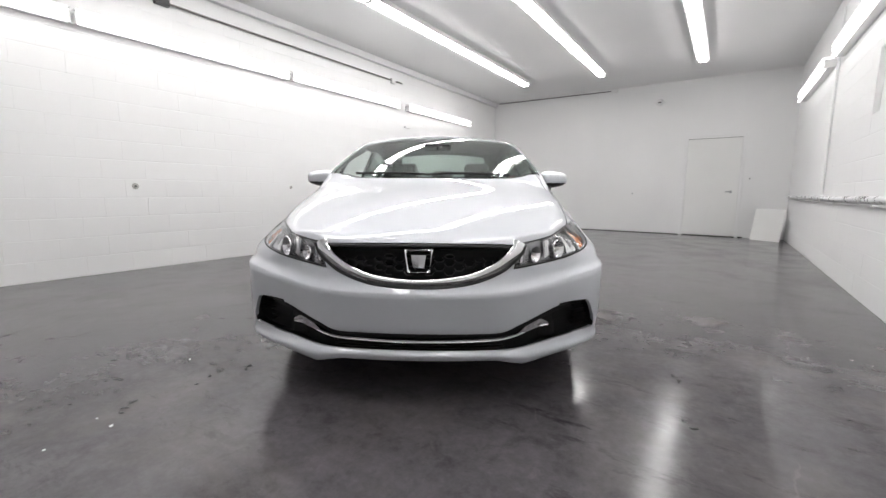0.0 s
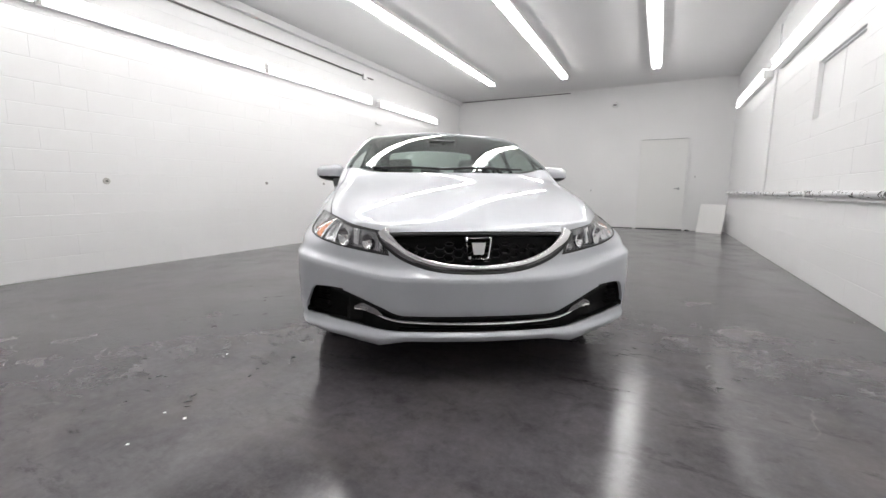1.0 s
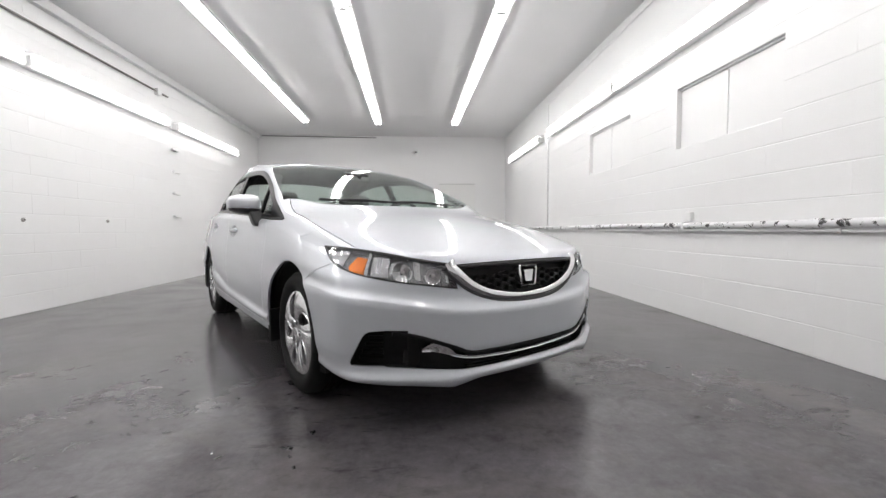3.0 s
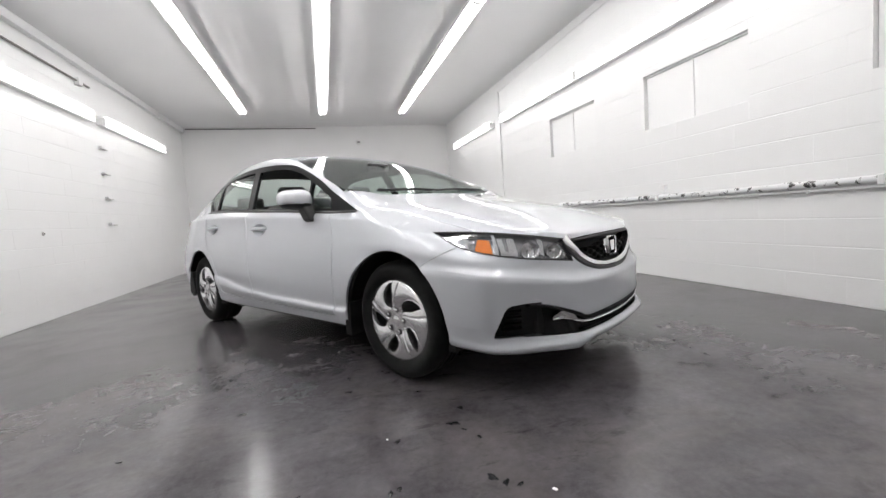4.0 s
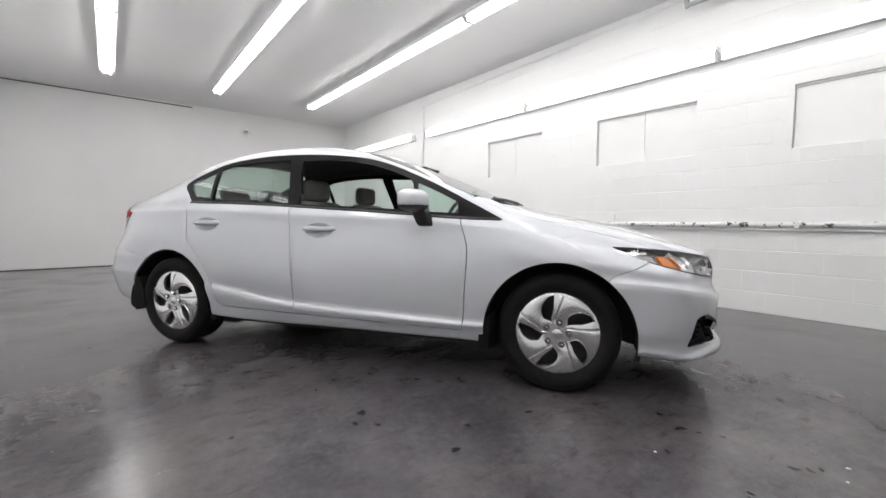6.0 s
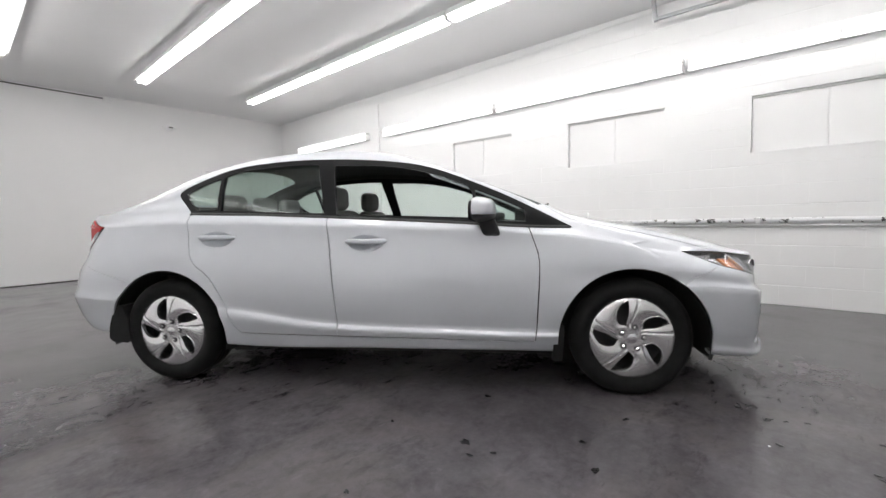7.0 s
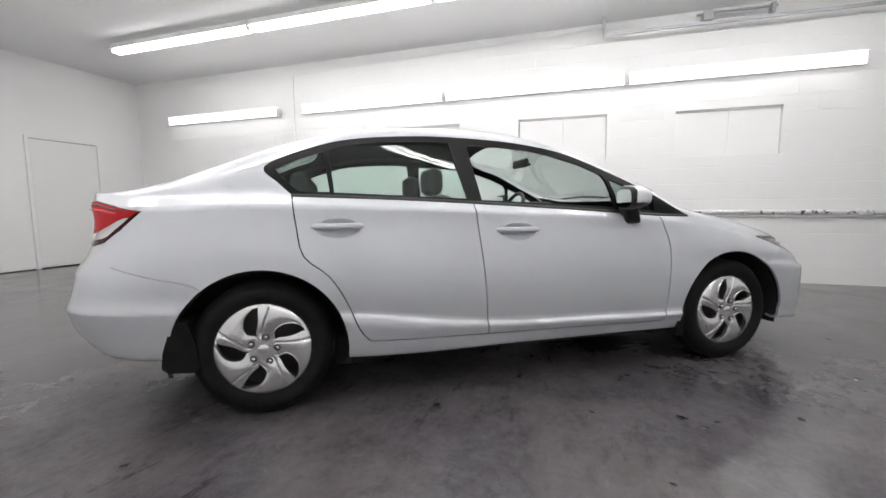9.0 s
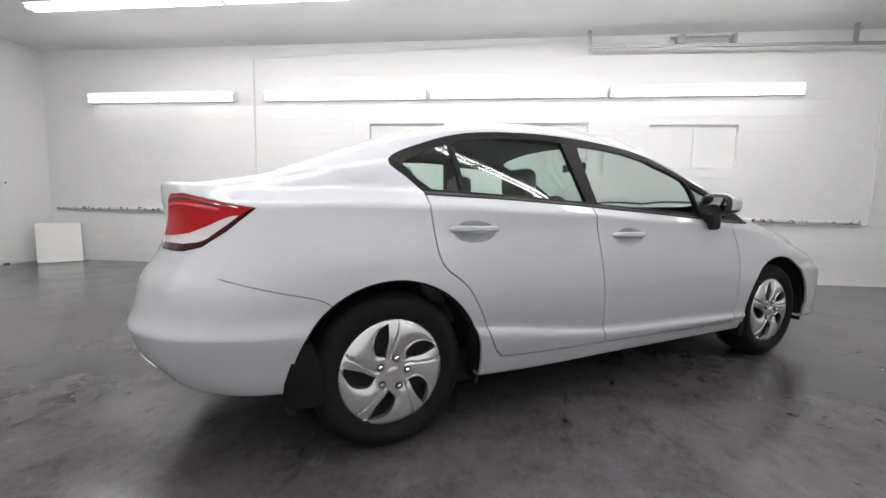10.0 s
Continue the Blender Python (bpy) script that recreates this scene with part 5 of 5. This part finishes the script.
def build_headlight(car, side):
    hl = [tuple(p) for p in HEADLIGHT]
    lamp = part("headlight", patch(hl, "front_corner", side, -0.030, 0.004, 0.02), LAMPBACK, car, "clear headlight with chrome reflectors and amber indicator", smooth=False)
    # walls of the pocket
    u, v, way = frame_for("front_corner", side)
    rows = []
    for p in hl + hl[:1]:
        q = u * p[0] + v * p[1] - way * 3.2
        rows.append([drop_on(q, way, -0.001), drop_on(q, way, -0.032), drop_on(q, way, -0.034), drop_on(q, way, -0.001)])
    bm = bmesh.new()
    vs = [[bm.verts.new(p) for p in r[:2]] for r in rows]
    for a, b in zip(vs, vs[1:]):
        bm.faces.new((a[0], a[1], b[1], b[0]))
    part("lamp_wall", bm, BEZEL, lamp)
    # chrome bowls
    for q, z, r in ((-1.128, 0.642, 0.033), (-1.005, 0.664, 0.040)):
        at = drop_on(u * q + v * z - way * 3.2, way, -0.021)
        bowl = lathe([(0.006, -0.008), (r * 0.5, -0.004), (r * 0.8, 0.004), (r, 0.014), (r * 1.06, 0.015), (r * 1.06, 0.010)], 28)
        m = Matrix.Translation(at) @ Vector(-way).to_track_quat("Y", "Z").to_matrix().to_4x4()
        bmesh.ops.transform(bowl, matrix=m, verts=bowl.verts)
        part("reflector_bowl", bowl, REFLECT, lamp, smooth=True)
        bulb = bmesh.new()
        bmesh.ops.create_uvsphere(bulb, u_segments=14, v_segments=8, radius=0.009, matrix=m @ Matrix.Translation((0, 0.004, 0)))
        part("bulb", bulb, CLEARW, lamp, smooth=True)
    # facets beside the bowls
    for k, (a, b) in enumerate(((-1.19, -1.165), (-1.075, -1.052), (-0.945, -0.87))):
        lo, hi = 0.606 + 0.016 * k, 0.690 + 0.017 * k
        quad = [(a, lo), (b, lo + 0.012), (b + 0.012, hi), (a + 0.012, hi - 0.004)]
        part("reflector_facet", patch(quad, "front_corner", side, -0.014, 0.006, 0.02), REFLECT, lamp)
    amber = [(-0.832, 0.656), (-0.772, 0.671), (-0.756, 0.690), (-0.778, 0.728), (-0.828, 0.722)]
    # upright flutes between the bowls, and the dark inner bezel
    for k in range(9):
        a = -1.178 + 0.034 * k
        lo, hi = 0.600 + 0.0078 * k, 0.688 + 0.0045 * k
        quad = [(a, lo), (a + 0.017, lo + 0.004), (a + 0.022, hi), (a + 0.004, hi - 0.003)]
        if k not in (1, 2, 5, 6):
            part("flute", patch(quad, "front_corner", side, -0.012 - 0.006 * (k % 2), 0.004, 0.03), REFLECT if k % 2 else LAMPBACK, lamp)
    part("inner_bezel", patch([(-1.218, 0.590), (-1.196, 0.594), (-1.172, 0.690), (-1.188, 0.687)], "front_corner", side, -0.010, 0.018, 0.03), BLACK, lamp)
    part("divider", patch([(-0.858, 0.646), (-0.844, 0.649), (-0.840, 0.735), (-0.854, 0.733)], "front_corner", side, -0.005, 0.025, 0.02), REFLECT, lamp)
    part("indicator", patch(amber, "front_corner", side, -0.018, 0.010, 0.02), AMBER, lamp, "amber indicator")
    outer = [(-0.728, 0.690), (-0.680, 0.706), (-0.640, 0.730), (-0.610, 0.756), (-0.735, 0.748)]
    part("reflector_facet", patch(outer, "front_corner", side, -0.014, 0.01, 0.02), REFLECT, lamp)
    # dark rim under the lens
    low = smooth_line([(-1.222, 0.584), (-1.12, 0.599), (-0.98, 0.619), (-0.85, 0.643), (-0.74, 0.671), (-0.675, 0.696), (-0.625, 0.730), (-0.582, 0.763)], 4)
    part("lamp_seal", band_on_skin([tuple(p) for p in low], lambda f: 0.006 * (1 - 0.4 * f), "front_corner", side, -0.001, 0.03), BLACK, lamp)
    up = smooth_line([(-1.190, 0.689), (-1.05, 0.715), (-0.88, 0.740), (-0.72, 0.756), (-0.582, 0.763)], 4)
    part("lamp_seal", band_on_skin([tuple(p) for p in up], lambda f: 0.004, "front_corner", side, -0.002, 0.03, -1), BLACK, lamp)
    part("lens", patch(hl, "front_corner", side, -0.002, 0.003, 0.03), LENS, lamp, smooth=True).visible_shadow = False


def build_taillight(car, side):
    red = [(-1.083, 0.992), (-1.02, 0.994), (-0.90, 0.971), (-0.756, 0.949), (-0.766, 0.944), (-0.795, 0.922), (-0.815, 0.921), (-0.84, 0.913), (-0.89, 0.888), (-0.96, 0.860), (-1.06, 0.847), (-1.15, 0.844)]
    clear = [(-1.15, 0.844), (-1.06, 0.847), (-0.96, 0.860), (-0.89, 0.888), (-0.84, 0.913), (-0.815, 0.921), (-0.795, 0.922), (-0.832, 0.888), (-0.89, 0.842), (-0.92, 0.830), (-0.985, 0.822), (-1.165, 0.820)]
    low = [(-1.165, 0.820), (-0.985, 0.822), (-0.92, 0.830), (-0.89, 0.842), (-0.832, 0.888), (-0.795, 0.922), (-0.766, 0.944), (-0.756, 0.947), (-0.832, 0.869), (-0.909, 0.816), (-0.985, 0.800), (-1.17, 0.800)]
    lamp = part("tail_light", patch(red, "rear_corner", side, 0.006, 0.03, 0.03), RED, car, "red and clear tail light", smooth=True)
    part("clear_lens", patch(clear, "rear_corner", side, 0.004, 0.03, 0.03), CLEARW, lamp)
    part("lower_lens", patch(low, "rear_corner", side, 0.003, 0.03, 0.03), material("dark_red_lens", (0.05, 0.003, 0.005), 0.12, 0.0, 0.3, spec=0.15), lamp)
    guide = smooth_line([(-1.09, 0.950), (-1.05, 0.956), (-0.96, 0.950), (-0.86, 0.936)], 4)
    part("light_guide", band_on_skin([tuple(p) for p in guide], lambda f: 0.011, "rear_corner", side, 0.0085, 0.01), material("bright_red_guide", (0.70, 0.03, 0.035), 0.3, 0.0, 1.0), lamp)
    # darker shading at the top of the lens, put in as a deep red band
    shade = smooth_line([(-1.080, 0.986), (-1.02, 0.988), (-0.90, 0.966), (-0.80, 0.951)], 4)
    part("shading_band", band_on_skin([tuple(p) for p in shade], lambda f: 0.016 * (1 - 0.7 * f), "rear_corner", side, 0.0085, 0.01, -1), material("deep_red_shading", (0.10, 0.003, 0.004), 0.3, 0.0, 1.0), lamp)
    rim = [(-1.083, 0.997), (-1.02, 1.0), (-0.90, 0.977), (-0.757, 0.952)]
    part("lamp_seal", band_on_skin(rim, lambda f: 0.006, "rear_corner", side, 0.002, 0.03, -1), BLACK, lamp)


def build_front(car):
    # grille: dark back, honeycomb, chrome bow, badge
    g = mirrored_y(GRILLE)
    part("grille_back", patch(g, "front", 1, -0.055, 0.004, 0.05), GRILLEBLACK, car)
    u, v, way = frame_for("front")
    rows = []
    for p in g + g[:1]:
        q = u * p[0] + v * p[1] - way * 3.2
        rows.append([drop_on(q, way, -0.001), drop_on(q, way, -0.057)])
    bm = bmesh.new()
    vs = [[bm.verts.new(p) for p in r] for r in rows]
    for a, b in zip(vs, vs[1:]):
        bm.faces.new((a[0], a[1], b[1], b[0]))
    grille = part("grille_frame", bm, GRILLEBLACK, car)
    bow = smooth_line([(-0.447, 0.670), (-0.428, 0.636), (-0.35, 0.571), (-0.24, 0.527), (-0.12, 0.509), (0.0, 0.505), (0.12, 0.509), (0.24, 0.527), (0.35, 0.571), (0.428, 0.636), (0.447, 0.670)], 5)
    lift = [(p[0] * 0.985, p[1] + 0.016) for p in bow]
    part("chrome_bow", band_on_skin(lift, lambda f: 0.022 + 0.030 * abs(2 * f - 1) ** 1.6, "front", 1, 0.008, 0.03), CHROME, car, "chrome grille surround", smooth=True)
    part("lower_frame", band_on_skin([tuple(p) for p in bow], lambda f: 0.014, "front", 1, 0.004, 0.03), BLACK, car)
    inner = inset(g, 0.052)
    hw, hh = 0.056, 0.034
    shape = ((0.5, 0.0), (0.27, 0.5), (-0.27, 0.5), (-0.5, 0.0), (-0.27, -0.5), (0.27, -0.5))
    for r in range(-1, 8):
        for c in range(-13, 14):
            cy = c * hw * 0.76
            cz = 0.520 + (r + 0.5 * (c % 2)) * hh
            if not poly_contains(inner, cy * 0.95, cz):
                continue
            bm = bmesh.new()
            A, B, C = [], [], []
            for dx, dz in shape:
                for ring, k, o in ((A, 1.0, -0.016), (B, 0.80, -0.018), (C, 0.74, -0.040)):
                    ring.append(bm.verts.new(drop_on(u * (cy + dx * hw * k) + v * (cz + dz * hh * (k - (1 - k) * 0.5)) - way * 3.2, way, o)))
            for i in range(6):
                j = (i + 1) % 6
                bm.faces.new((A[i], A[j], B[j], B[i]))
                bm.faces.new((B[i], B[j], C[j], C[i]))
            bmesh.ops.recalc_face_normals(bm, faces=bm.faces)
            part("grille_cell", bm, GRILLEBLACK, grille)
    top = smooth_line([(-0.42, 0.681), (-0.2, 0.686), (0.0, 0.687), (0.2, 0.686), (0.42, 0.681)], 5)
    part("grille_top_bar", band_on_skin([tuple(p) for p in top], lambda f: 0.010, "front", 1, 0.004, 0.03, -1), BLACK, car)

    # badge, a plain chrome frame with a plain plate
    def frame_outline(wt, wb, h, r=0.012):
        pts = []
        for cx, cz, a0 in ((wt - r, h - r, 0), (-(wt - r), h - r, 90), (-(wb - r), -(h - r), 180), (wb - r, -(h - r), 270)):
            for k in range(5):
                a = math.radians(a0 + 90 * k / 4)
                pts.append((cx + r * math.cos(a), 0.618 + cz + r * math.sin(a)))
        return pts
    o, i = frame_outline(0.060, 0.050, 0.049), frame_outline(0.051, 0.042, 0.041)
    rows = []
    for p, q in zip(o, i):
        a, b = u * p[0] + v * p[1] - way * 3.2, u * q[0] + v * q[1] - way * 3.2
        rows.append([drop_on(a, way, -0.03), drop_on(a, way, 0.008), drop_on(a.lerp(b, 0.5), way, 0.013), drop_on(b, way, 0.008), drop_on(b, way, -0.03)])
    badge = part("badge", strip_band(rows, True), CHROME, car, "plain chrome badge", smooth=True)
    plate = [(-0.022, 0.592), (0.022, 0.592), (0.031, 0.644), (-0.031, 0.644)]
    part("badge_plate", patch(plate, "front", 1, 0.009, 0.03, 0.03), CHROME, badge)

    # lower intake
    k = mirrored_y(INTAKE)
    part("intake_back", patch(k, "front", 1, -0.07, 0.004, 0.05), GRILLEBLACK, car)
    rows = []
    for p in k + k[:1]:
        q = u * p[0] + v * p[1] - way * 3.2
        rows.append([drop_on(q, way, -0.001), drop_on(q, way, -0.072)])
    bm = bmesh.new()
    vs = [[bm.verts.new(p) for p in r] for r in rows]
    for a, b in zip(vs, vs[1:]):
        if abs(a[0].co.y) < 0.67 or abs(b[0].co.y) < 0.67:
            bm.faces.new((a[0], a[1], b[1], b[0]))
    part("intake_frame", bm, GRILLEBLACK, car)
    for s in (1, -1):
        u2, v2, way2 = frame_for("front_corner", s)
        end = part("fog_lamp_cover", patch(INTAKE_END, "front_corner", s, -0.045, 0.004, 0.03), GRILLEBLACK, car)
        bm = bmesh.new()
        vs = []
        for p in INTAKE_END[1:] + INTAKE_END[:1]:
            q = u2 * p[0] + v2 * p[1] - way2 * 3.2
            vs.append([bm.verts.new(drop_on(q, way2, o)) for o in (-0.001, -0.048)])
        for a, b in zip(vs, vs[1:]):
            bm.faces.new((a[0], a[1], b[1], b[0]))
        part("cover_wall", bm, GRILLEBLACK, end)
        for n in range(4):
            z = 0.314 + 0.027 * n
            rib = [(-0.935, z), (-0.835 - 0.5 * (z - 0.308), z + 0.003)]
            part("rib", band_on_skin(rib, lambda f: 0.010, "front_corner", s, -0.038, 0.03), GRILLEBLACK, end)
    blade = smooth_line([(-0.555, 0.336), (-0.51, 0.334), (-0.45, 0.316), (-0.40, 0.299), (-0.33, 0.287), (-0.18, 0.281), (0, 0.279), (0.18, 0.281), (0.33, 0.287), (0.40, 0.299), (0.45, 0.316), (0.51, 0.334), (0.555, 0.336)], 4)
    part("chrome_blade", band_on_skin([tuple(p) for p in blade], lambda f: 0.010 + 0.034 * max(0.0, 1 - abs(abs(2 * f - 1) - 0.80) / 0.22), "front", 1, -0.002, 0.03), CHROME, car, "chrome lower grille blade", smooth=True)
    top = smooth_line([(0.0, 0.316), (0.25, 0.316), (0.35, 0.320), (0.42, 0.349), (0.52, 0.388), (0.60, 0.413), (0.66, 0.423)], 4)
    half = [tuple(p) for p in top]
    part("intake_lip", band_on_skin([(-p[0], p[1]) for p in half[::-1]] + half[1:], lambda f: 0.014, "front", 1, 0.002, 0.04, -1), GRILLEBLACK, car)
    for z in (0.262, 0.302):
        bar = [(y, z) for y in np.linspace(-0.36, 0.36, 12)]
        part("intake_bar", band_on_skin(bar, lambda f: 0.007, "front", 1, -0.03, 0.05), GRILLEBLACK, car)


def build_mirror(car, s):
    bm = bmesh.new()
    bmesh.ops.create_uvsphere(bm, u_segments=48, v_segments=32, radius=1.0)
    for v in bm.verts:
        x, y, z = v.co
        p = 0.62
        fx = math.copysign(abs(x) ** p, x)
        fy = math.copysign(abs(y) ** p, y)
        fz = math.copysign(abs(z) ** p, z)
        X = fx * 0.080 * (1.0 if fx > 0 else 0.55)
        Y = fy * 0.102
        Z = fz * (0.070 - 0.012 * fy) + 0.006 * fy - 0.012 * max(0, fx) * fz
        Z *= 1.0 if fz > 0 else 0.82
        v.co = (X, Y, Z)
    m = pose(0.556, s * 0.896, 0.998, 0, 0, s * 9) @ Matrix.Diagonal((1, s, 1, 1))
    bmesh.ops.transform(bm, matrix=m, verts=bm.verts)
    bmesh.ops.recalc_face_normals(bm, faces=bm.faces)
    mir = part("wing_mirror", bm, PAINT, car, "silver wing mirror on a black stalk", smooth=True)
    mir.data.materials.append(BLACK)
    inv = m.inverted()
    for f in mir.data.polygons:
        if (inv @ f.center).x < -0.024 or (inv @ f.center).z < -0.022:
            f.material_index = 1
    g = bmesh.new()
    ring = [g.verts.new((-0.0452, 0.076 * c * abs(c) ** -0.35 if c else 0, 0.050 * d * abs(d) ** -0.35 if d else 0)) for c, d in ((math.cos(a), math.sin(a)) for a in np.linspace(0.01, 2 * math.pi + 0.01, 28, endpoint=False))]
    g.faces.new(ring)
    bmesh.ops.transform(g, matrix=m, verts=g.verts)
    part("mirror_glass", g, MIRROR, mir)
    st = box((-0.05, -0.030, -0.085), (0.045, 0.045, 0.055), 0.02, segments=3)
    shear(st, 0.05, -0.38, 0.25)
    bmesh.ops.transform(st, matrix=pose(0.570, s * 0.845, 0.945) @ Matrix.Diagonal((1, s, 1, 1)), verts=st.verts)
    bmesh.ops.recalc_face_normals(st, faces=st.faces)
    part("stalk", st, BLACK, mir, smooth=False)


def build_handles(car, s):
    for hx, hz in HANDLES:
        u, v, way = frame_for("side", s)
        bowl, rings = bmesh.new(), []
        for f in (1.0, 0.94, 0.8, 0.6, 0.35, 0.12):
            ring = []
            for px, pz in handle_cup(hx, hz, 0.001):
                qx, qz = hx + (px - hx) * f, hz - 0.006 + (pz - hz + 0.006) * f
                ring.append(bowl.verts.new(drop_on(u * qx + v * qz - way * 3.2, way, -0.001 - 0.026 * (1 - f * f))))
            rings.append(ring)
        for a, b in zip(rings, rings[1:]):
            for i in range(len(a)):
                j = (i + 1) % len(a)
                bowl.faces.new((a[i], a[j], b[j], b[i]))
        bowl.faces.new(rings[-1])
        bmesh.ops.recalc_face_normals(bowl, faces=bowl.faces)
        part("handle_cup", bowl, PAINT, car, smooth=True)
        rows = []
        for f in np.linspace(0, 1, 15):
            x = hx - 0.120 + 0.24 * f
            h = 0.014 * min(1.0, (1 - abs(2 * f - 1)) * 5 + 0.35)
            o = 0.022 * min(1.0, (1 - abs(2 * f - 1)) * 3.5 + 0.12)
            zc = hz + 0.004
            r = []
            for dz, oo in ((-1, -0.006), (-1, 0.45), (-0.6, 0.9), (0, 1.0), (0.6, 0.9), (1, 0.5), (1, -0.006)):
                r.append(drop_on(u * x + v * (zc + dz * h) - way * 3.2, way, o * oo if oo > 0 else oo))
            rows.append(r)
        part("door_handle", strip_band(rows), PAINT, car, smooth=True)


def build_interior(car):
    def seat(x, y, w, name, rear=False):
        st = empty(name, None, car)
        cushion = box((x - 0.26, y - w / 2, 0.40), (x + 0.27, y + w / 2, 0.56), 0.05, segments=4)
        part("seat_cushion", cushion, CLOTH, st, smooth=True)
        back = box((x - 0.34, y - w / 2 + 0.01, 0.50), (x - 0.21, y + w / 2 - 0.01, 1.03), 0.055, segments=4)
        shear(back, 0.5, -0.30)
        part("backrest", back, CLOTH, st, smooth=True)
        for hy in ((y,) if not rear else (y - w * 0.33, y, y + w * 0.33)):
            hr = box((x - 0.50, hy - 0.125, 1.03), (x - 0.40, hy + 0.125, 1.185 if not rear else 1.15), 0.045, segments=4)
            h = part("headrest", hr, CLOTH, st, smooth=True)
            for d in (-0.05, 0.05):
                part("post", tube([(x - 0.45, hy + d, 0.98), (x - 0.455, hy + d, 1.06)], 0.006, 8), CHROME, h)
        return st
    seat(0.02, 0.36, 0.50, "front_seat")
    seat(0.02, -0.36, 0.50, "front_seat")
    seat(-0.72, 0.0, 1.20, "rear_bench", True)
    dash = box((0.50, -0.70, 0.62), (0.98, 0.70, 0.955), 0.05, segments=4)
    for v in dash.verts:
        if v.co.z > 0.8:
            v.co.z -= max(0.0, abs(v.co.y) - 0.45) * 0.10 + max(0.0, v.co.x - 0.8) * 0.1
    part("dashboard", dash, DASH, car, smooth=True)
    hood = box((0.47, 0.20, 0.94), (0.70, 0.52, 0.995), 0.025, segments=3)
    part("instrument_hood", hood, DASH, car, smooth=True)
    bm = bmesh.new()
    rows = []
    m = pose(0.40, 0.36, 0.90, 0, -65, 0)
    for a in np.linspace(0, 2 * math.pi, 36, endpoint=False):
        c = Vector((0.18 * math.cos(a), 0.18 * math.sin(a), 0))
        d = Vector((math.cos(a), math.sin(a), 0))
        rows.append([m @ (c + d * 0.015 * math.cos(b) + Vector((0, 0, 0.015 * math.sin(b)))) for b in np.linspace(0, 2 * math.pi, 10, endpoint=False)])
    bm.free()
    wheel = part("steering_wheel", strip_band(rows, True), DASH, car, smooth=True)
    hub = box((-0.075, -0.085, -0.05), (0.075, 0.085, 0.015), 0.025, segments=3)
    for lo, hi in (((-0.02, -0.17, -0.012), (0.02, 0.17, 0.006)), ((-0.17, -0.02, -0.012), (0.0, 0.02, 0.006))):
        box(lo, hi, 0.004, hub)
    bmesh.ops.transform(hub, matrix=m, verts=hub.verts)
    part("wheel_hub", hub, DASH, wheel)
    rv = box((0.30, -0.11, 1.235), (0.335, 0.11, 1.295), 0.014, segments=3)
    part("rear_view_mirror", rv, BLACK, car, smooth=True)
    part("mirror_stem", tube([(0.32, 0, 1.28), (0.40, 0, 1.262)], 0.009, 8), BLACK, car)
    roof = [(-1.08, -0.50), (0.02, -0.50), (0.02, 0.50), (-1.08, 0.50)]
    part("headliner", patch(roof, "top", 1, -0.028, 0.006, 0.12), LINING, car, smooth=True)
    shelf = box((-1.62, -0.56, 0.97), (-1.05, 0.56, 1.0), 0.008)
    part("parcel_shelf", shelf, CLOTH, car)
    for s in (1, -1):
        dr = box((-0.90, s * 0.700, 0.30), (0.80, s * 0.755, 0.93), 0.02)
        part("door_lining", dr, DASH, car)


def build_small(car):
    # wipers and cowl
    cowl = [(0.90, -0.70), (0.99, -0.54), (1.06, -0.25), (1.075, 0.0), (1.06, 0.25), (0.99, 0.54), (0.90, 0.70), (0.83, 0.70), (0.90, 0.54), (0.95, 0.25), (0.965, 0.0), (0.95, -0.25), (0.90, -0.54), (0.83, -0.70)]
    part("cowl", patch(cowl, "top", 1, -0.030, 0.004, 0.05), BLACK, car)
    for y0, y1, x0, x1 in ((0.52, -0.05, 0.955, 0.990), (-0.02, -0.54, 1.000, 0.935)):
        pts = []
        for f in np.linspace(0, 1, 9):
            p = drop_on((x0 + (x1 - x0) * f - 0.02 * math.sin(math.pi * f), y0 + (y1 - y0) * f, 3), (0, 0, -1), 0.012)
            pts.append(p)
        w = part("wiper", tube(pts, 0.006, 8), BLACK, car)
        part("blade", tube([Vector(p) + Vector((-0.012, 0, -0.006)) for p in pts[1:]], 0.0045, 6), BLACK, w)
    # reflectors low on the rear bumper's corners
    for s in (1, -1):
        refl = [(-1.20, 0.398), (-1.09, 0.378), (-1.084, 0.394), (-1.195, 0.416)]
        part("bumper_reflector", patch(refl, "rear_corner", s, 0.003, 0.01, 0.03), CLEARW, car)


def build_car():
    car = empty("car", pose(CAR_X, CAR_Y, 0, 0, 0, CAR_TURN))
    tagged(car, "silver four-door saloon with one front window lowered", "car")
    build_body(car)
    build_windows(car)
    build_underside(car)
    for x in (AXLE, -AXLE):
        for y in (HUB_Y, -HUB_Y):
            build_wheel(car, x, y)
    for s in (1, -1):
        build_headlight(car, s)
        build_taillight(car, s)
        build_mirror(car, s)
        build_handles(car, s)
    build_front(car)
    build_interior(car)
    build_small(car)
    return car


build_car()


# ---- everything in its place ----
WEST, EAST = build_room()
build_lights()
build_fittings()
build_litter()
build_blocks(WEST, XL, 1, 7.5)
build_blocks(EAST, XR, -1, 6.5, RECESSES)
